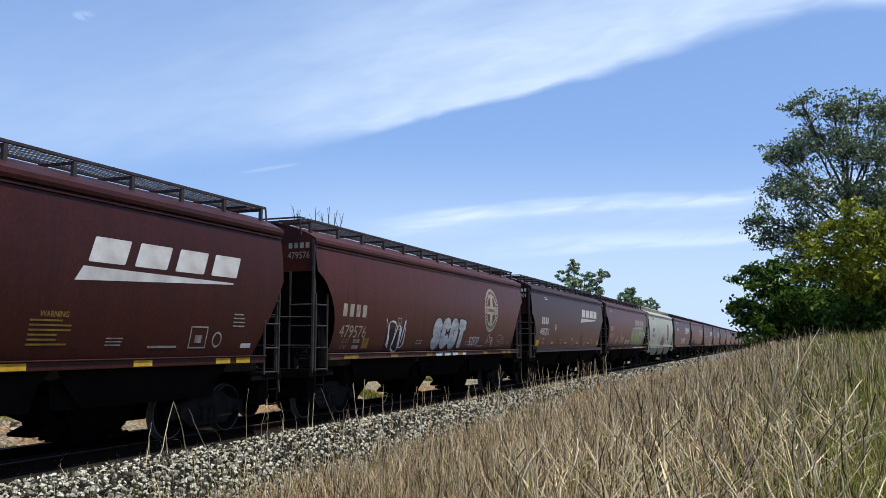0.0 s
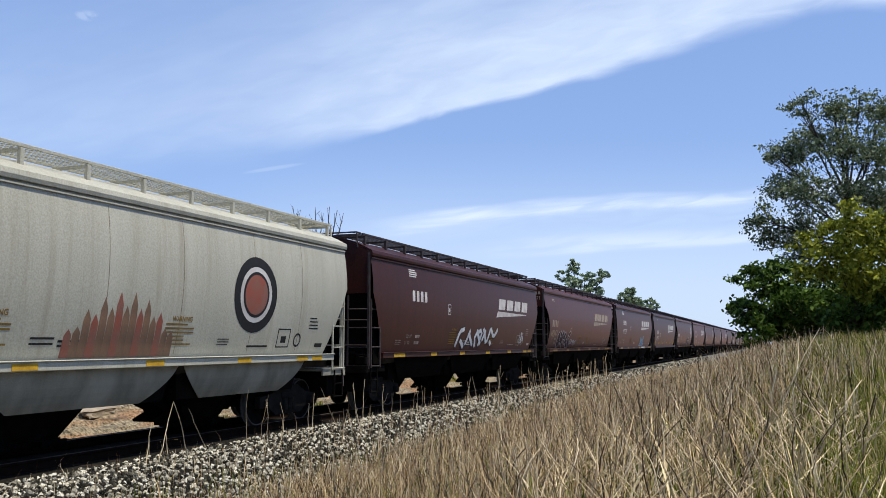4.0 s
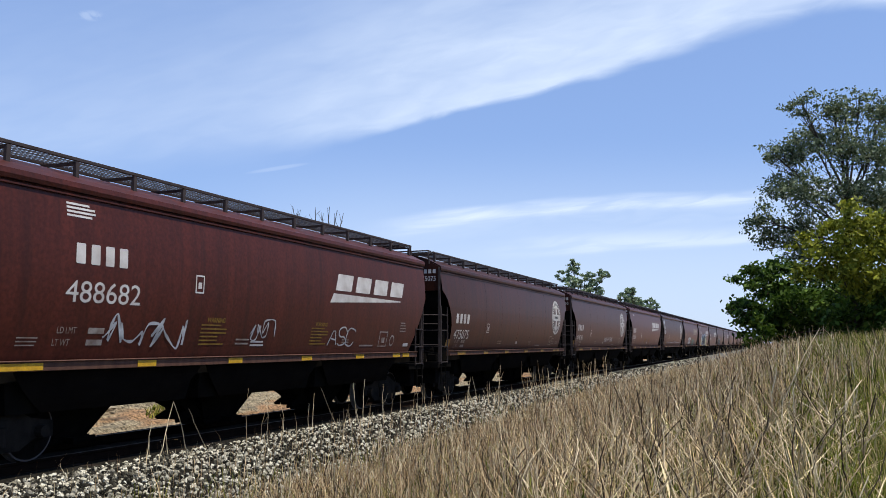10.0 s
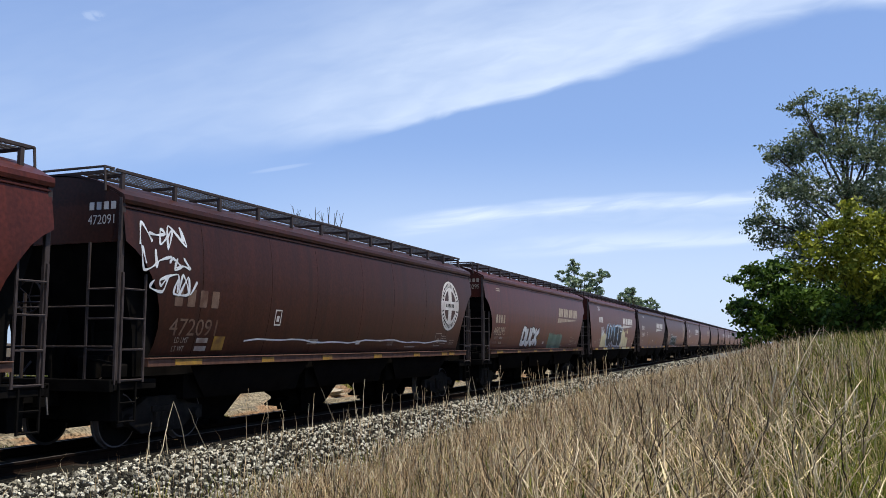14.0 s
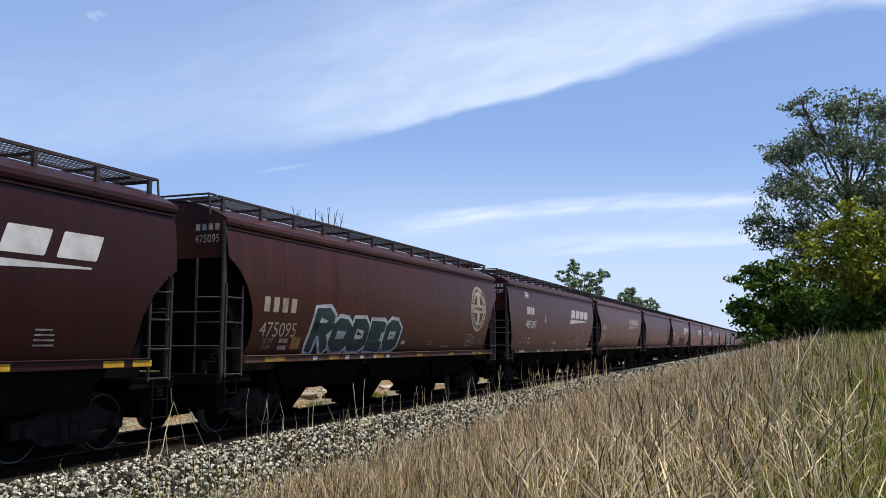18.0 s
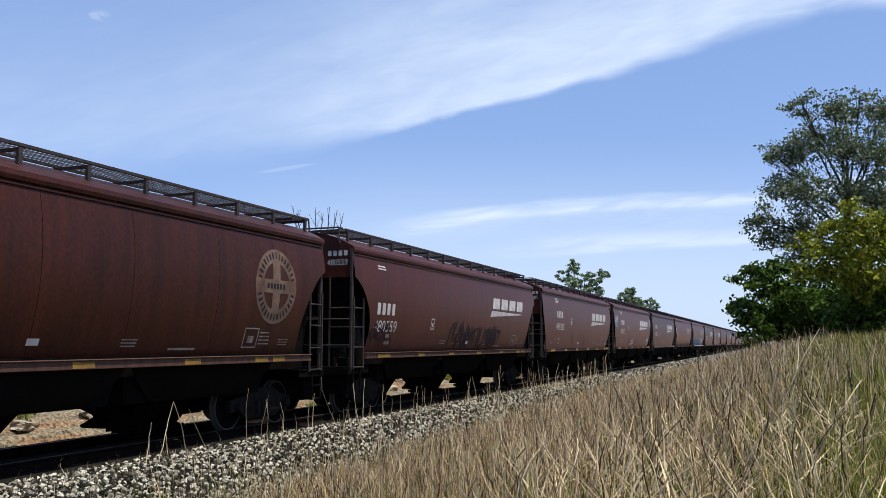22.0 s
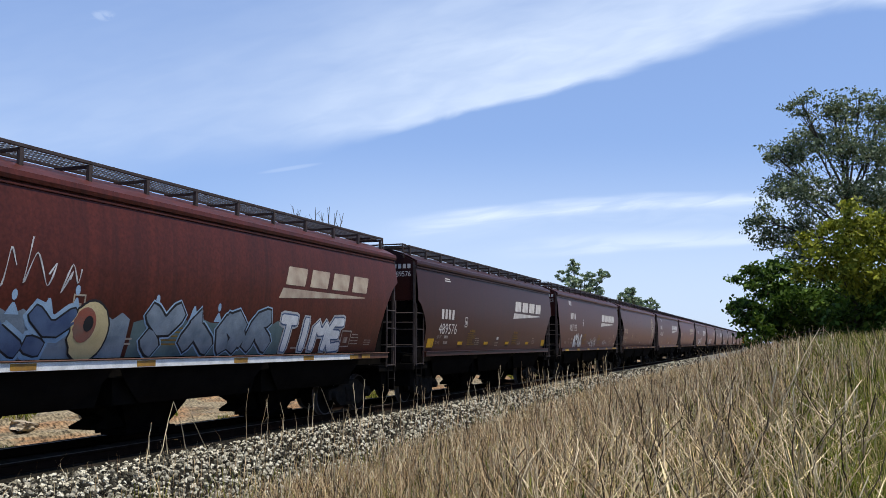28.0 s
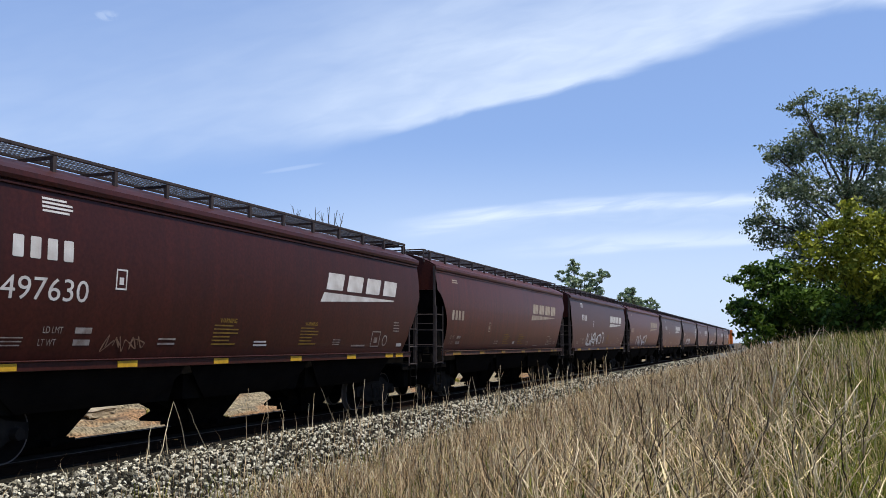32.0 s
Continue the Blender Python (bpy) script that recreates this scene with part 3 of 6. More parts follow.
def spray(car, words, y, z, w, h, bold, layers, seed, slant=0.0, wobble=0.03, smoothing=1, swell=0.0):
    """Sprayed letters of round strokes, one mesh a letter and layer. layers: paint, growth, lift."""
    rnd = random.Random(seed)
    cw = w / len(words)
    letters = []
    for i, ch in enumerate(words):
        r = bold / 2
        tall = h * (1 + swell * (1.0 if i == 0 else rnd.uniform(-0.4, 0.2)))
        lo = rnd.uniform(0, 0.05) * h
        strokes = []
        for st in STROKES.get(ch, "").split():
            pts = [Vector((int(st[q]) / 4, int(st[q + 1]) / 6)) for q in range(0, len(st), 2)]
            pts = [Vector((y + cw * i + r + p.x * max(0.02, cw * 1.02 - 2 * r) + rnd.uniform(-wobble, wobble) * cw, z + lo + r + p.y * (tall - 2 * r) + rnd.uniform(-wobble, wobble) * h)) for p in pts]
            pts = [Vector((p.x + slant * (p.y - z), p.y)) for p in pts]
            strokes.append(rounded(pts, smoothing))
        letters.append(strokes)
    for mat, grow, lift in layers:
        for k, strokes in enumerate(letters):
            if not strokes:
                continue
            bm = bmesh.new()
            for q, pts in enumerate(strokes):
                ribbon(bm, pts, bold / 2 + grow, 0.0004 * q)
            part("spray_letter", bent((words, seed, mat, k), bm, KIND[car.name], lift + 0.0003 * (k % 2)), SPRAY[mat], car)


def zigzag(car, y, w, n, mat, seed):
    """A white jagged line sprayed along the side sill."""
    rnd = random.Random(seed)
    pts = [Vector((y + w * i / n, 1.47 if i % 2 else 1.38 + rnd.uniform(-0.01, 0.02))) for i in range(n + 1)]
    bm = bmesh.new()
    ribbon(bm, rounded(pts, 1), 0.022, 0.0)
    part("spray_line", bm, SPRAY[mat], car, "", Vector((1.606, 0, 0)))


def spikes(car, y, z, w, n, mat, seed, tall=0.32):
    """Tapering licks of paint above a piece."""
    rnd = random.Random(seed)
    bm = bmesh.new()
    for i in range(n):
        c, t = y + w * (i + 0.5) / n + rnd.uniform(-0.1, 0.1), tall * rnd.uniform(0.5, 1.1)
        top = [(c + 0.1 * math.cos(q * 0.63) * (1 - 0.35 * math.sin(q * 0.63)), z + t * math.sin(q * 0.63)) for q in range(6)]
        quad(bm, [(c - 0.12, z), (c + 0.12, z)] + top[1:5])
        if rnd.random() < 0.5:
            quad(bm, [(c + 0.05 * math.cos(q * 0.785), z + t + 0.1 + 0.08 * math.sin(q * 0.785)) for q in range(8)])
    part("spray_lick", bent(("lick", seed), bm, KIND[car.name], 0.0055), SPRAY[mat], car)


def blob_cloud(car, y, z, w, h, mat, seed, n=9, proud=0.005):
    """A sprayed patch with a lumpy outline."""
    rnd = random.Random(seed)
    bm = bmesh.new()
    top = [(y + w * i / (n * 2), z + h * (0.55 + 0.45 * abs(math.sin(i * math.pi / 2 + 0.6)) * rnd.uniform(0.6, 1))) for i in range(n * 2 + 1)]
    quad(bm, [(y, z), (y + w, z)] + top[::-1])
    part("spray_patch", bent((seed, y, z, w), bm, KIND[car.name], proud), SPRAY[mat], car)


def scribble(car, y, z, w, h, mat, seed, loops=5, width=0.035, proud=0.01):
    """A quick tag: one jagged stroke of uneven thickness."""
    rnd = random.Random(seed)
    knots = []
    for i in range(loops):
        c = w * (i + 0.5) / loops
        cw = w / loops
        up = rnd.random() < 0.6
        for q in range(rnd.choice((3, 4, 4, 5))):
            lift = rnd.uniform(0.62, 1.0) if up else rnd.uniform(0.0, 0.36)
            if rnd.random() < 0.22:
                lift = rnd.uniform(0.35, 0.65)
            knots.append((y + c + cw * rnd.uniform(-0.62, 0.62) * (0.7 if q % 2 else 1.0), z + h * lift))
            up = not up
    pts = []
    for i in range(1, len(knots) - 2):
        p0, p1, p2, p3 = (Vector(k) for k in knots[i - 1:i + 3])
        for q in range(6):
            u = q / 6
            pts.append(0.5 * (2 * p1 + (p2 - p0) * 0.75 * u + (2 * p1 * -3 + 6 * p2 - (p2 - p0) * 1.5 - (p3 - p1) * 0.75) * u * u + (4 * p1 - 4 * p2 + (p2 - p0) * 0.75 + (p3 - p1) * 0.75) * u ** 3))
    bm = bmesh.new()
    prev = None
    for i, p in enumerate(pts):
        d = (pts[min(i + 1, len(pts) - 1)] - pts[max(i - 1, 0)]).normalized()
        s = Vector((-d.y, d.x)) * width * (0.5 + 0.22 * math.sin(i * 0.9 + seed))
        pair = [bm.verts.new((0.0002 * i / len(pts), v.x, v.y)) for v in (p + s, p - s)]
        if prev:
            f = bm.faces.new((prev[0], prev[1], pair[1], pair[0]))
            f.normal_update()
            if f.normal.x < 0:
                f.normal_flip()
        prev = pair
    part("spray_tag", bent((seed, y, z, w), bm, KIND[car.name], proud), SPRAY[mat], car)


WORDS = {"red": "faded red oxide", "maroon": "dark maroon", "plum": "dark plum-brown", "rust": "rusty brown-red", "brown": "dull brown", "white": "weathered white"}


def hopper_car(kind, paint, emblem, number, note=""):
    a, ln, m, col = HALF[kind], LENGTH[kind], KM[kind], PAINT[paint]
    shape = "" if note else {"R": " with rounded end cut-outs", "T": " with straight sloping ends", "N": " with yellow tape patches", "M": " with sharply sloping ends"}[kind]
    car = thing("covered_hopper_car", f"{WORDS[paint]} covered grain hopper{shape}{note}", "freight car", "cars of the grain train")
    KIND[car.name] = kind
    # black on every car, white too: the colour holds the bin's shade
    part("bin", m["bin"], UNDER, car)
    for s in ("near", "far"):
        part("side_sheet", m["side_" + s], col, car)
        part("side_sill", m["sill_" + s], SILL_RUST if paint in ("red", "rust", "brown") else col, car)
        part("eave_rail", m["eave_" + s], col, car)
        part("drip_lip", m["lip_" + s], col, car)
    part("roof", m["roof"], col, car)
    dark = LADDER if paint != "white" else col
    for s in (1, -1):
        turn = Matrix.Identity(4) if s > 0 else Matrix.Rotation(math.pi, 4, "Z")
        end = Matrix.Translation((0, s * a, 0)) @ turn
        part("end_panel", m["end_panel"], col, car, "", end)
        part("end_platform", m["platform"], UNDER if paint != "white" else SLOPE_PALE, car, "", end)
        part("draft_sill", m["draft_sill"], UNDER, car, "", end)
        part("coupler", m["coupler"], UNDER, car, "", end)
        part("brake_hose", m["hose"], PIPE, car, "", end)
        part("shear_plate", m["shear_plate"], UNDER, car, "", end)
        part("uncoupling_lever", m["lever"], PIPE, car, "", end)
        if s < 0:
            part("air_reservoir", m["reservoir"], UNDER, car, "", Matrix.Translation((0, -a, 0)) @ Matrix.Diagonal((1, -1, 1, 1)))
            part("brake_valve", m["valve"], UNDER, car, "", Matrix.Translation((0, -a, 0)) @ Matrix.Diagonal((1, -1, 1, 1)))
            part("hand_brake_wheel", m["brake_wheel"], LADDER, car, "", Vector((0, -a + 0.12, 0)))
        part("handrail", m["handrail"], dark, car, "", Matrix.Translation((0, s * (a + 0.07), 0)))
        part("roof_grab_rail", m["end_rail"], LADDER if paint != "white" else col, car, "", Matrix.Translation((0, s * (a - 0.2), EAVE_Z - 4.12)) @ turn)
        part("end_walkway", m["grating_end"], LADDER if paint != "white" else col, car, "", Vector((0, s * (a - 0.35), EAVE_Z + 0.465)))
        for x in (1.47, -1.47):
            part("corner_post", m["corner_post"], dark, car, "", Vector((x, s * (a - 0.02), 0)))
            part("side_ladder", m["side_ladder"], dark, car, "", Vector((x * 1.04, s * (a - 0.3), 0)))
            part("step", m["step"], UNDER, car, "", Vector((x * 1.03, s * (a - 0.24), 0)))
            part("diagonal_brace", m["brace"], dark, car, "", Matrix.Translation((x * 0.6, s * (a - 0.3), 0)) @ turn)
        part("end_ladder", m["end_ladder"], dark, car, "", Vector((1.2 * -s, s * (a + 0.06), 0)))
        part("roof_walkway", m["grating"], GRATE if paint != "white" else col, car, "", Vector((s * 0.82, 0, EAVE_Z + 0.505)))
        for x in (0.375, -0.375):
            part("walkway_rail", m["walk_rail"], dark, car, "", Vector((s * 0.82 + x, 0, EAVE_Z + 0.505)))
        n = 13
        for i in range(n):
            y = -a + 0.3 + (2 * a - 0.6) * i / (n - 1)
            mm = Matrix.Translation((s * 1.19, y, EAVE_Z + 0.12)) @ (Matrix.Identity(4) if s > 0 else Matrix.Rotation(math.pi, 4, "Z"))
            part("walkway_post", m["post"], dark, car, "", mm)
    for i in range(4):
        part("hatch_cover", m["hatch"], col, car, "", Vector((0, (i - 1.5) * a * 0.46, 0)))
    for y in (-4.35, 0.0, 4.35):
        # black hopper bodies give the dark of the shaded gaps between them
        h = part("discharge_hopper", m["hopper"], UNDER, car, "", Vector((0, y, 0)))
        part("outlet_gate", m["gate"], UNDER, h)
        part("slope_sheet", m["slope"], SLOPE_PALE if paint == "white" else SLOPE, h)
    for s in (1, -1):
        b = part("bogie", BM["bogie"], UNDER, car, "grimy cast-steel bogie darkened for shade", Vector((0, s * (ln / 2 - 2.45), 0)))
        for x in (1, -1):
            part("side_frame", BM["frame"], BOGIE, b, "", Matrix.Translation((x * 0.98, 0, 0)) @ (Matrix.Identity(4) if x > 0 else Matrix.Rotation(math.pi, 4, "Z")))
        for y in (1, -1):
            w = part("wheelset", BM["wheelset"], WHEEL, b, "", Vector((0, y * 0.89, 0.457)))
            WHEELSETS[y].append(w)
    if paint in ("white", "rust", "brown"):
        for k in range(7):
            y = -a + 2 * a * (k + 1) / 8 + (0.12 if k % 2 else -0.08)
            bm = bmesh.new()
            quad(bm, [(-0.006, 1.56), (0.006, 1.56), (0.006, EAVE_Z - 0.2), (-0.006, EAVE_Z - 0.2)])
            part("panel_seam", bent(("seam", k), bm, kind, 0.003), SEAM_PALE if paint == "white" else SEAM, car, "", Vector((0, y, 0)))
    # paint marks of the near side
    ink = DECAL_BLACK if paint == "white" else DECAL_OLD if emblem in ("round_old", "wedge_old") else DECAL
    if kind == "R":
        my, mz, ny, nz = -a + 1.28, 2.50, -a + 1.17, 2.05
    else:
        my, mz, ny, nz = -a + 2.58, 2.95, -a + 2.42, 2.37
    if number.startswith("49"):
        my, ny = (my - 0.7, ny - 0.7) if kind == "T" else (my - 0.9, ny - 0.95)
    elif kind in "NM":
        my, ny, mz, nz = my - 0.65, ny - 0.65, mz - 0.45, nz - 0.33
    old = kind == "R" and number.startswith("47")
    if old:
        my, mz, ny, nz = my + 0.0, mz - 0.10, ny + 0.08, nz - 0.16
    if paint == "white":
        my, mz, ny, nz = my - 0.45, 2.66, ny - 0.4, 2.22
    dim = ink if paint == "white" else DECAL_DIM
    shift = 0.9 if kind == "T" and number.startswith("49") else 0.0
    if number == "496897":
        mz, nz = mz - 0.2, nz - 0.14
    elif number == "490201":
        mz, nz = mz - 0.36, nz - 0.27
    worn = DECAL_FAINT if number in ("472091", "478214") else DECAL_OLD if number in ("480295", "475095") else ink
    decal("owner_mark", MARK_WIDE if old else MARK, worn, car, my, mz)
    if number:
        write("car_number", number, 0.31 if kind == "R" else 0.335, worn, car, ny, nz, 1.12 if kind == "R" else 1.16)
        part("end_number", text_mesh(number), ink, car, "", Matrix.Translation((0.78, -a - 0.005, 3.70)) @ Matrix.Rotation(math.pi / 2, 4, "X") @ Matrix.Diagonal((0.14, 0.16, 1, 1)))
        part("end_mark", MARK_SMALL, ink, car, "", Matrix.Translation((0.80, -a - 0.001, 3.94)) @ Matrix.Rotation(-math.pi / 2, 4, "Z"))
    write("load_limit", "LD LMT", 0.10, dim, car, ny + (0.22 if kind == "R" else -0.05 + shift), 1.76 if old else 1.90, 0.8)
    write("light_weight", "LT WT", 0.10, dim, car, ny + (0.2 if kind == "R" else -0.1 + shift), 1.61 if old else 1.72, 0.8)
    for up in (1.76, 1.61) if old else (1.90, 1.72):
        decal("stencil", BARS["weights"], dim, car, ny + (0.84 if kind == "R" else 0.57 + shift), up)
    if kind == "T":
        decal("stencil", BARS["short"], dim, car, ny - 0.75 + shift, 1.68)
        decal("builder_plate", BARS["plate"], ink, car, -a + 2.4, 3.62)
    elif not old:
        decal("builder_plate", BARS["pair"], ink, car, -a + (1.4 if kind == "R" else 2.3), 3.66)
    spot = {"R": (4.55, 2.12) if old else (5.12, 2.16), "T": (3.9, 2.6) if shift else (5.45, 2.65), "N": (4.1, 2.28), "M": (4.1, 2.28)}[kind]
    decal("data_square", SQUARE, ink, car, -a + spot[0] + (0.35 if number == "496897" else 0.0), spot[1])
    aft = {"R": 0.25, "T": 0.0, "N": 0.2, "M": 0.2}[kind]
    if emblem.startswith("wedge"):
        lift = 0.12 if number == "490201" else 0.0
        decal("emblem_wedge", WEDGE, ink, car, a - 5.83 - aft, 2.70 + lift, "long tapering wedge")
        for k in range(4):
            decal("emblem_block", BLOCK, ink, car, a - 5.58 - aft + k * 1.02, 3.0 + lift)
    elif emblem.startswith("round"):
        back = 4.1 if number == "479576" else 2.1
        ink = DECAL_FAINT if emblem == "round_faint" else ink
        decal("emblem_ring", RING, ink, car, a - back, 2.93, "broad ring of a round emblem")
        decal("emblem_cross", CROSS, ink, car, a - back, 2.93)
        tagged(decal("emblem_writing", ROUND_BARS, DECAL_BLACK, car, a - back, 2.93, proud=0.008), kind="stuff")
    elif emblem == "disc":
        for r, mat, off in ((0.76, DECAL_BLACK, 0.004), (0.56, DECAL, 0.006), (0.46, DECAL_BLACK, 0.008), (0.40, SPRAY["rust"], 0.010)):
            bm = bmesh.new()
            quad(bm, [(r * math.cos(q * math.pi / 18), r * math.sin(q * math.pi / 18)) for q in range(36)])
            bmesh.ops.translate(bm, verts=bm.verts, vec=(0, 0, 2.72))
            part("emblem", bent(("disc", r), bm, kind, off), mat, car, "black, white and red round emblem", Vector((0, a - 3.9, 0)))
    patch = {"479576": 2.6, "475075": 0.7, "474266": 0.5, "472091": 2.6, "475095": 2.6, "480437": 0.78}.get(number)
    if patch:
        decal("yellow_patch", PATCH, YELLOW_OLD, car, -a + patch, 1.62)
    # small stencils: metres behind the front, height, kind of mark, paint
    if kind == "R":
        spots = [(6.1, 1.68, "table", dim), (10.4, 1.66, "short", dim), (11.6, 1.62, "line", dim), (14.35, 1.68, "data", dim), (15.1, 1.68, "short", dim)]
        if paint == "red":
            spots += [(7.15, 1.68, "warning", YELLOW_DIM), (9.2, 1.68, "warning", YELLOW_DIM)]
        square_at, chips = 13.8, [(8.5, 1.72)]
    elif kind == "T":
        late = number == "487597"
        square_at = 12.3 if late else 13.37
        spots = [(6.6 if shift else 5.75, 1.68, "warning", YELLOW_DIM), (9.75, 1.68, "warning", YELLOW_DIM), (10.6 if late else 11.3, 1.68, "short", dim), (11.45 if late else 12.3, 1.66 if not late else 1.8, "line", dim),
                 (square_at + 1.25, 2.02, "data", dim), (15.0, 1.66, "weights", ink), (5.1 if shift else 6.9, 1.68, "table", dim)]
        chips = []
        decal("stencil", BARS["pair"], ink, car, -a + (8.0 if shift else 7.42), 1.66)
        decal("data_ring", SMALL_RING, dim, car, -a + square_at + 0.82, 1.82)
    else:
        late = 1.1 if number == "496897" else 0.0
        spots = [(4.55 + late, 1.66, "warning", YELLOW_DIM), (5.35 + late, 1.66, "table_tall", dim), (7.65, 1.62, "short", dim), (9.8, 1.66, "warning", YELLOW_DIM), (10.65, 1.64, "short", dim), (12.75, 1.66, "data", dim)]
        square_at, chips = None, [(7.78, 1.88)]
    for y, up, k, mat in spots:
        decal("stencil", BARS[k], mat, car, -a + y, up)
        if k == "warning" and kind != "R":
            write("warning", "WARNING", 0.085, mat, car, -a + y + 0.16, up + 0.46, 0.95, offset=0.035)
    if square_at:
        decal("data_square", SQUARE_BIG, dim, car, -a + square_at, 1.66)
    for y, up in chips:
        decal("chip", CHIP, DECAL, car, -a + y, up)
    tape_z = SILL_Z - 0.085
    if kind == "N" and number != "496897":
        for y in (1.0, 14.35):
            decal("yellow_patch", TAPE_TALL, YELLOW, car, -a + y, 1.62)
        for y in (3.65, 6.37, 8.95, 11.8):
            decal("yellow_patch", TAPE, YELLOW, car, -a + y, 1.70)
    else:
        stick = YELLOW_OLD if kind == "R" else YELLOW
        for y in (1.3, 4.0, 6.5, 9.2, 11.8, 14.0, 14.65):
            tape("reflector", TAPE_BIG if y == 1.3 else TAPE, stick, car, -a + y, tape_z)
    CARS.append((car, kind))
    return car


# kind, paint, emblem, number of each car in order
TRAIN = [
    ("T", "maroon", "wedge", ""), ("R", "red", "round_old", "479576"), ("N", "plum", "wedge", "490201"), ("R", "red", "wedge_old", "483832"),
    ("T", "white", "disc", "485609"), ("T", "maroon", "wedge", ""), ("R", "red", "wedge_old", "483471"), ("T", "maroon", "wedge", "477371"),
    ("N", "plum", "wedge", "489924"), ("R", "rust", "round", "475223"), ("T", "red", "wedge", "488682"), ("R", "rust", "round", "475075"),
    ("R", "rust", "round", "474266"), ("R", "red", "wedge", "481858"), ("R", "brown", "round", "472091"), ("R", "red", "wedge_old", "480295"),
    ("T", "red", "wedge", ""), ("N", "plum", "wedge", "496897"), ("R", "rust", "round_old", "475095"), ("T", "maroon", "wedge", "487597"),
    ("R", "red", "wedge_old", "480437"), ("R", "rust", "round_faint", "478214"), ("R", "red", "wedge", "480559"), ("T", "red", "wedge", "489385"),
    ("T", "red", "wedge", "487667"), ("M", "plum", "wedge", "498382"), ("R", "red", "wedge_old", ""), ("R", "red", "wedge_old", "483727"),
    ("N", "plum", "wedge", "489576"), ("T", "maroon", "wedge", "487125"), ("R", "rust", "round_old", "478379"), ("T", "maroon", "wedge", "497630"),
    ("R", "red", "wedge_old", ""), ("T", "maroon", "wedge", ""), ("R", "red", "wedge_old", ""), ("T", "brown", "wedge", ""), ("R", "brown", "round", ""),
    ("T", "maroon", "wedge", ""), ("R", "brown", "wedge_old", ""), ("T", "maroon", "wedge", ""), ("T", "brown", "wedge", ""),
]
NOTES = {1: " with two sprayed drawings", 3: " with yellow-green graffiti", 4: " with a red round emblem", 6: " with a white scrawl", 15: " with two sprayed words", 16: " with a large black-and-white graffito",
         18: " with green sprayed letters", 24: " with small blue tags", 27: " with a long blue graffito", 29: " with a white sprayed word"}
SLACK = {4: -0.04, 5: -0.03, 6: -0.03, 7: -0.12, 8: -0.09, 9: -0.03, 10: 0.03, 11: -0.04, 18: 0.05, 19: 0.1, 20: 0.09, 21: 0.09, 22: 0.05, 25: -0.06, 26: -0.05, 27: -0.05, 28: -0.05, 30: -0.08, 31: -0.1}
START = []
p = 16.05 + LENGTH["T"] / 2 - HALF["T"]
HOPPERS = []
for i, (kind, paint, emblem, number) in enumerate(TRAIN):
    ln = LENGTH[kind]
    if i:
        p += ln + SLACK.get(i, 0.0)
    START.append(p - ln / 2)
    HOPPERS.append(hopper_car(kind, paint, emblem, number, NOTES.get(i, "")))
TAIL = p


def front(i):
    return -HALF[TRAIN[i][0]]


def rear(i):
    return HALF[TRAIN[i][0]]


# sprayed work, car by car
c = HOPPERS
blob_cloud(c[1], front(1) + 3.9, 1.54, 1.1, 0.75, "dark", 1)
scribble(c[1], front(1) + 3.7, 1.5, 1.5, 0.95, "white", 2, 5, 0.045)
scribble(c[5], rear(5) - 2.6, 1.6, 0.7, 0.6, "white", 8, 3, 0.04)
blob_cloud(c[7], front(7) + 10.2, 1.5, 1.9, 0.3, "white", 11)
spray(c[7], "cae", front(7) + 10.4, 1.53, 1.5, 0.72, 0.2, [("blue", 0.0, 0.012), ("white", 0.035, 0.009), ("grey", 0.08, 0.007)], 12)
tape("spray_patch", SILL_SPRAY_SHORT, SPRAY["white"], c[7], front(7) + 10.2, 1.365)
for k in range(3):
    scribble(c[14], front(14) + 0.25 + 0.15 * k, 3.35 - 0.42 * k, 1.3, 0.46, "white", 40 + k, 5, 0.04)
blob_cloud(c[15], front(15) + 9.4, 1.5, 2.6, 0.85, "green", 19)
scribble(c[20], front(20) + 3.0, 1.6, 1.2, 0.4, "dark", 25, 4, 0.05)
scribble(c[24], front(24) + 0.15, 2.75, 0.75, 0.85, "blue", 28, 6, 0.06)
scribble(c[24], front(24) + 0.3, 2.6, 0.7, 0.6, "grey", 29, 6, 0.05)
scribble(c[23], front(23) + 8.4, 1.6, 0.75, 0.62, "dirty", 86, 7, 0.025)
scribble(c[31], front(31) + 3.75, 1.62, 1.0, 0.28, "dirty", 87, 6, 0.02)
scribble(c[24], front(24) + 0.2, 2.8, 0.95, 0.75, "white", 29, 4, 0.05)
scribble(c[24], rear(24) - 0.75, 2.9, 0.6, 0.7, "blue", 50, 6, 0.07)
scribble(c[24], rear(24) - 0.8, 2.95, 0.75, 0.6, "white", 51, 4, 0.05)
scribble(c[26], front(26) + 0.15, 2.6, 0.6, 0.9, "white", 55, 3, 0.05)
scribble(c[26], rear(26) - 3.0, 1.6, 1.4, 0.5, "cream", 56, 4, 0.05)
blob_cloud(c[27], front(27) + 0.9, 1.5, 5.5, 0.84, "grey", 57, 14)
blob_cloud(c[27], front(27) + 6.5, 1.5, 4.6, 0.8, "teal", 65, 9, 0.004)
